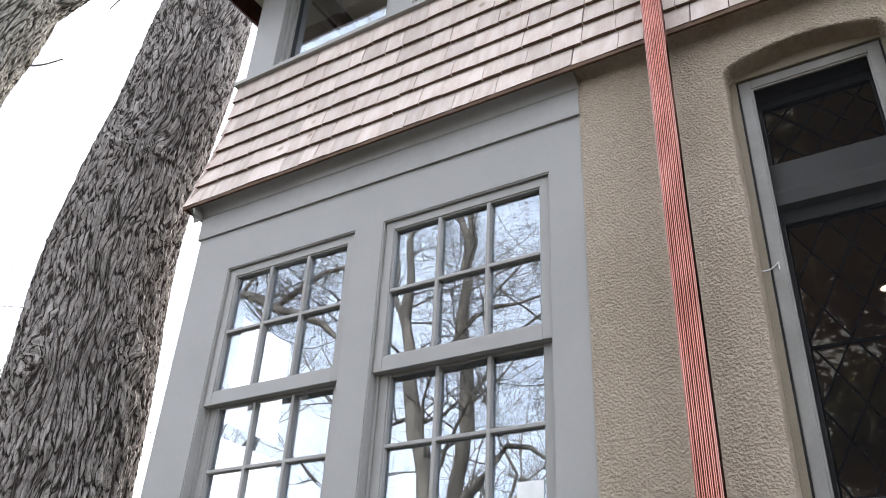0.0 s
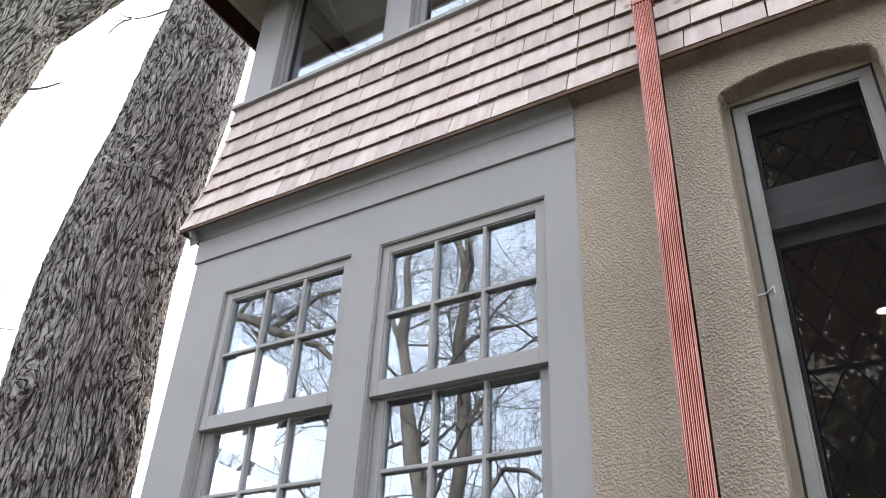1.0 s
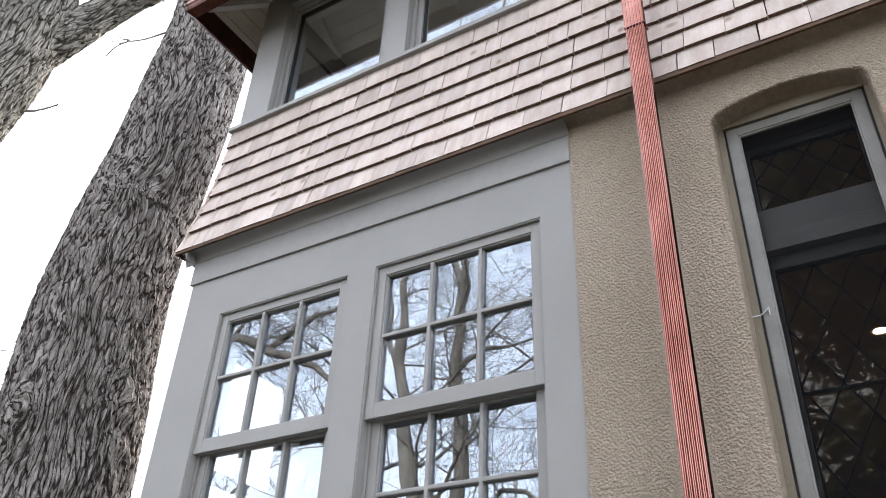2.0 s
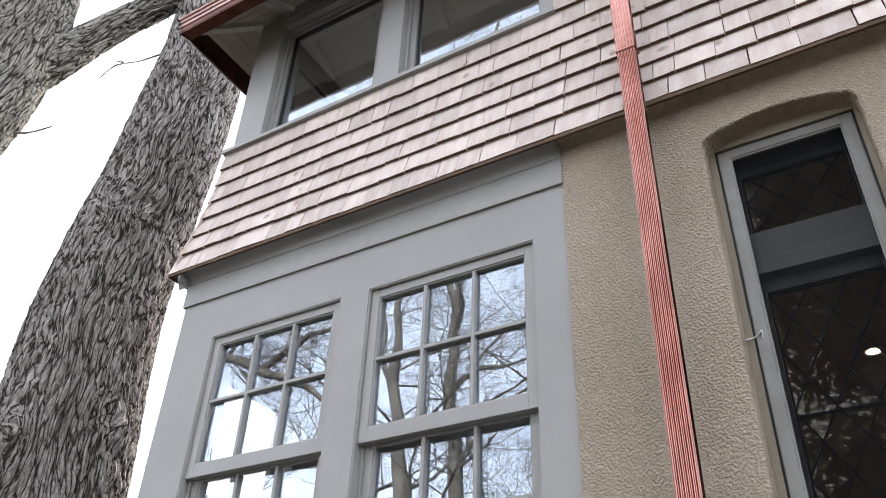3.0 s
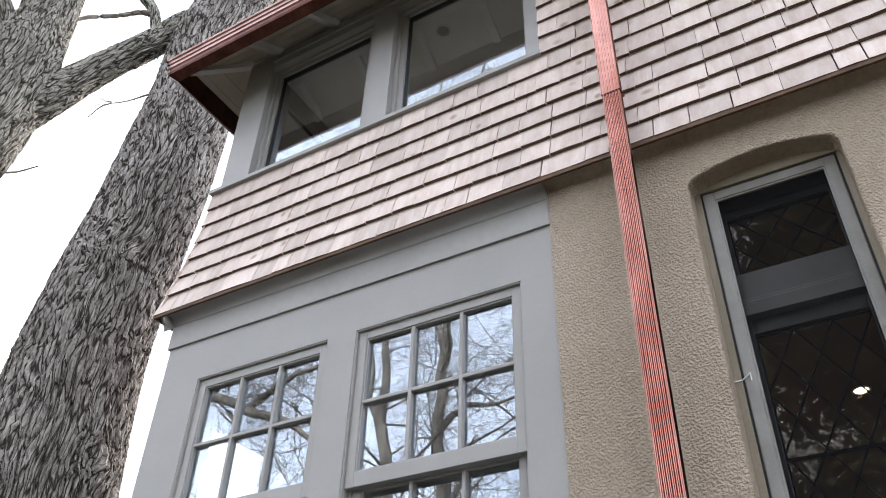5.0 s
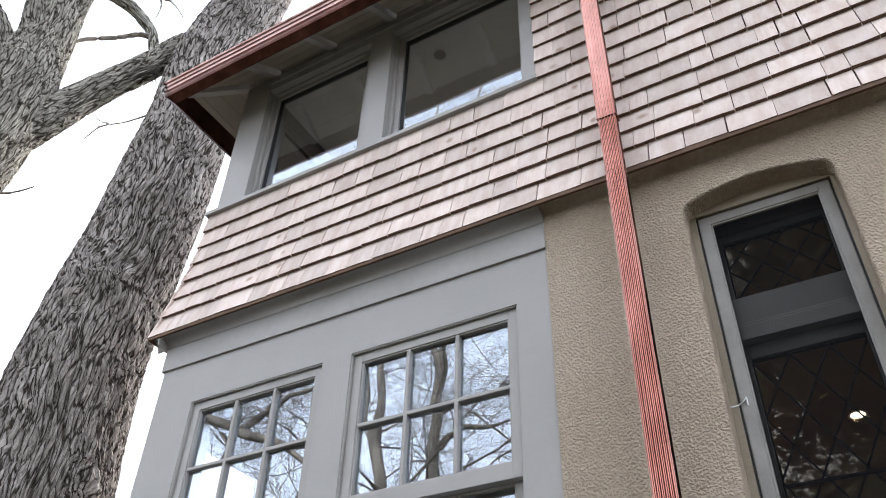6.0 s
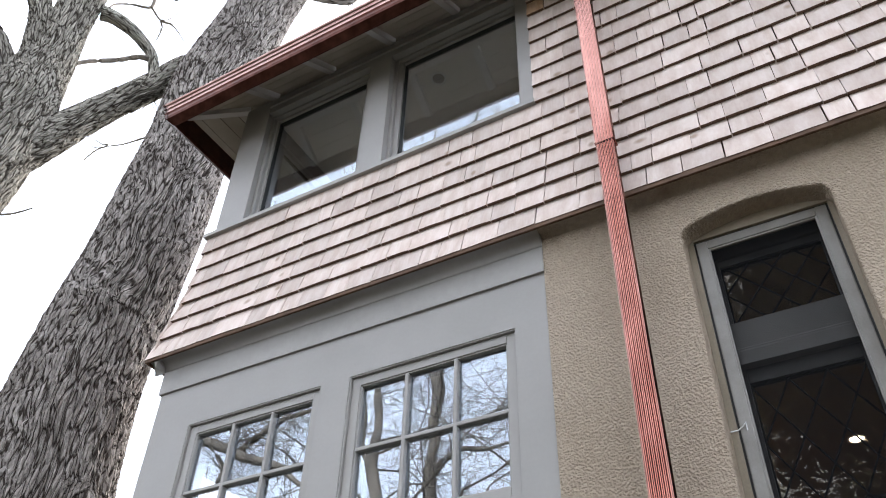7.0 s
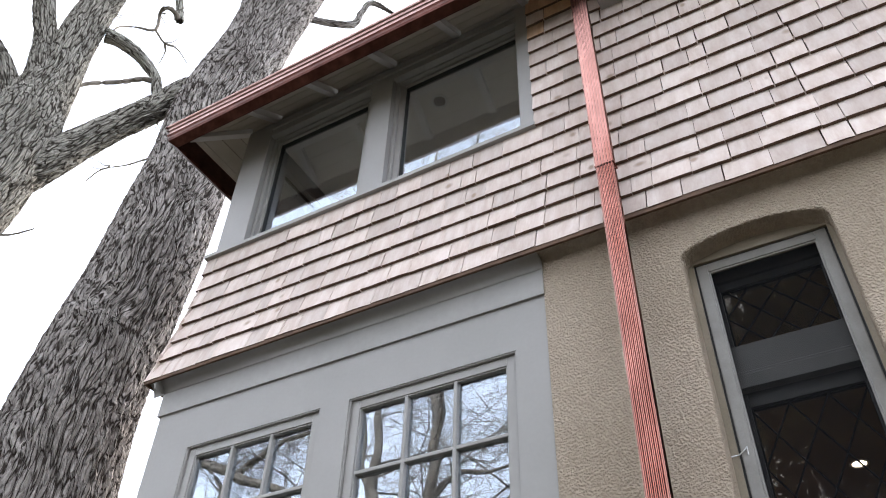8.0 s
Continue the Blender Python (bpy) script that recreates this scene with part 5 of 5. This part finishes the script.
# ---------------------------------------------------------------- evergreen behind the walk
def evergreen(x, y, height, radius, seed, label):
    rng = random.Random(seed)
    owner = tagged(empty("evergreen_tree", x, y, -0.02), label, "tree")
    st = [(x, y, -0.05, 0.20), (x + 0.05, y, height * 0.4, 0.15), (x, y + 0.05, height * 0.8, 0.07), (x, y, height * 0.97, 0.02)]
    vs, fs = tube_mesh("trunk", resample(st, 0.4).tolist(), 10, TWIG)
    me = bpy.data.meshes.new("trunk")
    me.from_pydata([tuple(v) for v in vs], [], fs)
    me.materials.append(TWIG)
    attach(new("trunk", me), owner)
    bv, bf, lv, lf = [], [], [], []
    for k in range(150):
        t = rng.uniform(0.12, 0.98)
        a_ = rng.uniform(0, 6.28)
        reach = radius * (1 - t) ** 0.6 * rng.uniform(0.55, 1.1) + 0.2
        z0 = t * height
        pts = [(x, y, z0, 0.03), (x + 0.5 * reach * math.cos(a_), y + 0.5 * reach * math.sin(a_), z0 + 0.1 * reach, 0.018),
               (x + reach * math.cos(a_), y + reach * math.sin(a_), z0 - 0.05 * reach, 0.006)]
        vs, fs = tube_mesh("b", pts, 4, TWIG)
        o = len(bv)
        bv.extend(tuple(v) for v in vs)
        bf.extend(tuple(q + o for q in f) for f in fs)
        for n in range(210):
            s = rng.uniform(0.2, 1.05)
            c_ = Vector((x + s * reach * math.cos(a_), y + s * reach * math.sin(a_), z0 + 0.05 * reach)) + Vector((rng.gauss(0, 0.20), rng.gauss(0, 0.20), rng.gauss(0, 0.17)))
            d1 = Vector((rng.gauss(0, 1), rng.gauss(0, 1), rng.gauss(0, 0.6))).normalized()
            d2 = d1.orthogonal().normalized()
            d2.rotate(Matrix.Rotation(rng.uniform(0, 6.28), 3, d1))
            L_ = rng.uniform(0.06, 0.12)
            o = len(lv)
            lv.extend(tuple(p) for p in (c_ - d1 * L_, c_ + d2 * L_ * 0.4, c_ + d1 * L_, c_ - d2 * L_ * 0.4))
            lf.append((o, o + 1, o + 2, o + 3))
    for nm, v_, f_, mt in (("branches", bv, bf, TWIG), ("crown", lv, lf, LEAF)):
        me = bpy.data.meshes.new(nm)
        me.from_pydata(v_, [], f_)
        me.materials.append(mt)
        attach(new(nm, me), owner)


evergreen(1.9, -8.2, 13.0, 2.3, 31, "tall dark evergreen with dense small leaves on the lawn")
evergreen(4.6, -9.4, 12.0, 2.2, 32, "tall dark evergreen with dense small leaves on the lawn")

# ---------------------------------------------------------------- cedar shingles
Z0, EXPO = 4.018, 0.1275
FLARE = [0.094, 0.075, 0.055, 0.036, 0.021, 0.011, 0.007]


def flare(k):
    return FLARE[k] if k < len(FLARE) else 0.006


# sheathing behind the shingles, following the flare, and the flare's soffit
bm = bmesh.new()
prof = [(-(flare(k) - 0.036), Z0 + EXPO * k) for k in range(0, 8)] + [(0.024, WALL_TOP), (0.14, WALL_TOP), (0.14, Z0)]
extrude_profile(bm, prof, UPW[1][1] + 0.076, XR)
prof = [(-(flare(k) - 0.036), Z0 + EXPO * k) for k in range(0, 8)] + [(0.14, Z0 + EXPO * 7), (0.14, Z0)]
extrude_profile(bm, prof, XL + 0.03, UPW[1][1] + 0.076)
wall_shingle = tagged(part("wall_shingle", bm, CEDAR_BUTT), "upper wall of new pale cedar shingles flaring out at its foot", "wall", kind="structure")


def cove(face, foot):
    """Outline of the coved soffit between the shingles' foot and a wall face."""
    top_, low_, bend = Vector((-0.084, 4.019)), Vector((face - 0.0015, foot)), Vector((face - 0.006, 4.012))
    under = [top_ * (1 - t) ** 2 + bend * 2 * t * (1 - t) + low_ * t * t for t in np.linspace(0, 1, 10)]
    return [(p.x, p.y) for p in under] + [(face + 0.003, foot), (face + 0.003, 4.016), (-0.084, 4.034)]


def soften(bm):
    for f in bm.faces:
        f.smooth = f.normal.z < -0.02 and len(f.verts) == 4
    return bm


bm = extrude_profile(bmesh.new(), cove(-0.012, 3.962), XL - 0.080, GX)
FS = cove(-0.012, 3.962)
vs = [bm.verts.new((XL + d, y, z)) for y in (-0.08, BACK) for d, z in FS]
k = len(FS)
bm.faces.new(vs[:k])
bm.faces.new(vs[k:])
for q in range(k):
    bm.faces.new((vs[q], vs[(q + 1) % k], vs[k + (q + 1) % k], vs[k + q]))
bmesh.ops.recalc_face_normals(bm, faces=bm.faces)
soften(bm)
part("stucco_cove", soften(extrude_profile(bmesh.new(), cove(-0.007, 3.996), GX + 0.001, XR)), STUCCO, wall_stucco).matrix_parent_inverse = Matrix.Translation((0, 0.007, 0))
starter = bmesh.new()
box(starter, XL - 0.090, XR, -0.0905, -0.0785, 4.001, 4.030)
box(starter, XL - 0.0905, XL - 0.0785, -0.0785, BACK, 4.001, 4.030)
part("starter_strip", starter, CEDAR_EDGE, wall_shingle, "fresh brown cedar starter strip under the lowest course")
tagged(part("trim_flare_soffit", bm, FRIEZE), "coved painted board under the shingle flare", "trim", kind="structure")


def shingle_mesh(variant):
    """One tapered sawn shingle, a metre wide before scaling, butt at the bottom, with a slightly uneven butt."""
    rng = random.Random(variant)
    L, T, t = 0.172, 0.015, 0.003
    bm = bmesh.new()
    xs = [0.0, 0.33, 0.67, 1.0]
    grid = []
    for i, x in enumerate(xs):
        cup = 0.0012 * rng.uniform(-1, 1)
        drop = rng.uniform(-0.0012, 0.0012)
        grid.append([bm.verts.new(p) for p in ((x, 0, drop), (x, -T + 0.001 + cup, drop), (x, -T + cup, drop + 0.0015), (x, -t + cup * 0.3, L), (x, 0, L))])
    for a, b in zip(grid, grid[1:]):
        for i in range(5):
            j = (i + 1) % 5
            bm.faces.new((a[i], a[j], b[j], b[i]))
    bm.faces.new(grid[0][::-1])
    bm.faces.new(grid[-1])
    bmesh.ops.recalc_face_normals(bm, faces=bm.faces)
    # down-facing butts take the brown with the course shade painted in
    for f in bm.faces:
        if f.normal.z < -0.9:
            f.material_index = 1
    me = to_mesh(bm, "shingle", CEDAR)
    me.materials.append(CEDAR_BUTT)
    return me


SHINGLES = [shingle_mesh(i) for i in range(10)]
TAWNY_SHINGLES = [me.copy() for me in SHINGLES]
for me in TAWNY_SHINGLES:
    me.materials[0] = TAWNY_CEDAR
rng = random.Random(4)
far_v, far_f = [], []


def lay(course, x0, x1, x_far):
    """One course from x0 to x1; past x_far the shingles are joined."""
    d, d2 = flare(course), flare(course + 1)
    lean = -math.atan2((d - 0.015) - (d2 - 0.0225), EXPO)
    x = x0
    while x < x1 - 0.02:
        w_ = rng.choice((0.085, 0.10, 0.115, 0.13, 0.14, 0.155, 0.17, 0.185, 0.205)) * rng.uniform(0.93, 1.07)
        if x1 - (x + w_) < 0.06:
            w_ = x1 - x
        gap = rng.choice((0.002, 0.003, 0.0045, 0.006))
        m = pose(x, -(d - 0.015) - rng.uniform(0, 0.0016), Z0 + EXPO * course + rng.uniform(-0.003, 0.003), math.degrees(lean) + rng.uniform(-0.5, 0.3), rng.uniform(-0.35, 0.35), 0)
        m = m @ Matrix.Diagonal((w_ - gap, 1, 1, 1))
        me = rng.choice(SHINGLES)
        if x < x_far:
            # upper courses left of the downspout turn more orange with height
            tawny = course >= 15 or course == 14 and rng.random() < 0.6 or course in (12, 13) and rng.random() < 0.25
            ob = new("shingle", TAWNY_SHINGLES[SHINGLES.index(me)] if tawny and x < DX1 else me)
            ob.parent = wall_shingle
            ob.matrix_basis = m
        else:
            o = len(far_v)
            far_v.extend(tuple(m @ v.co) for v in me.vertices)
            far_f.extend(tuple(q + o for q in p.vertices) for p in me.polygons)
        x += w_


for c in range(0, 7):
    lay(c, XL - flare(c), 3.6, 2.25)
for c in range(7, 16):
    right = 1.385 if c >= 13 else 3.6
    lay(c, UPW[1][1] + 0.077, right, 2.30)
# the side wall's courses
for c in range(0, 7):
    d, d2 = flare(c), flare(c + 1)
    lean = -math.atan2((d - 0.015) - (d2 - 0.0225), EXPO)
    y = -d + 0.012
    while y < BACK - 0.2:
        w_ = rng.uniform(0.08, 0.18)
        m = pose(XL - (d - 0.015), y + w_, Z0 + EXPO * c, 0, 0, -90) @ pose(0, 0, 0, math.degrees(lean), 0, 0) @ Matrix.Diagonal((w_ - 0.002, 1, 1, 1))
        me = rng.choice(SHINGLES)
        o = len(far_v)
        far_v.extend(tuple(m @ v.co) for v in me.vertices)
        far_f.extend(tuple(q + o for q in p.vertices) for p in me.polygons)
        y += w_
me = bpy.data.meshes.new("shingle_field")
me.from_pydata(far_v, [], far_f)
me.materials.append(CEDAR_JOINED)
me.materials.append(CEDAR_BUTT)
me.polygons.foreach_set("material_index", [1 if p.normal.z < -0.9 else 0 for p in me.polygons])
tagged(attach(new("shingle_field", me), wall_shingle), kind="stuff")
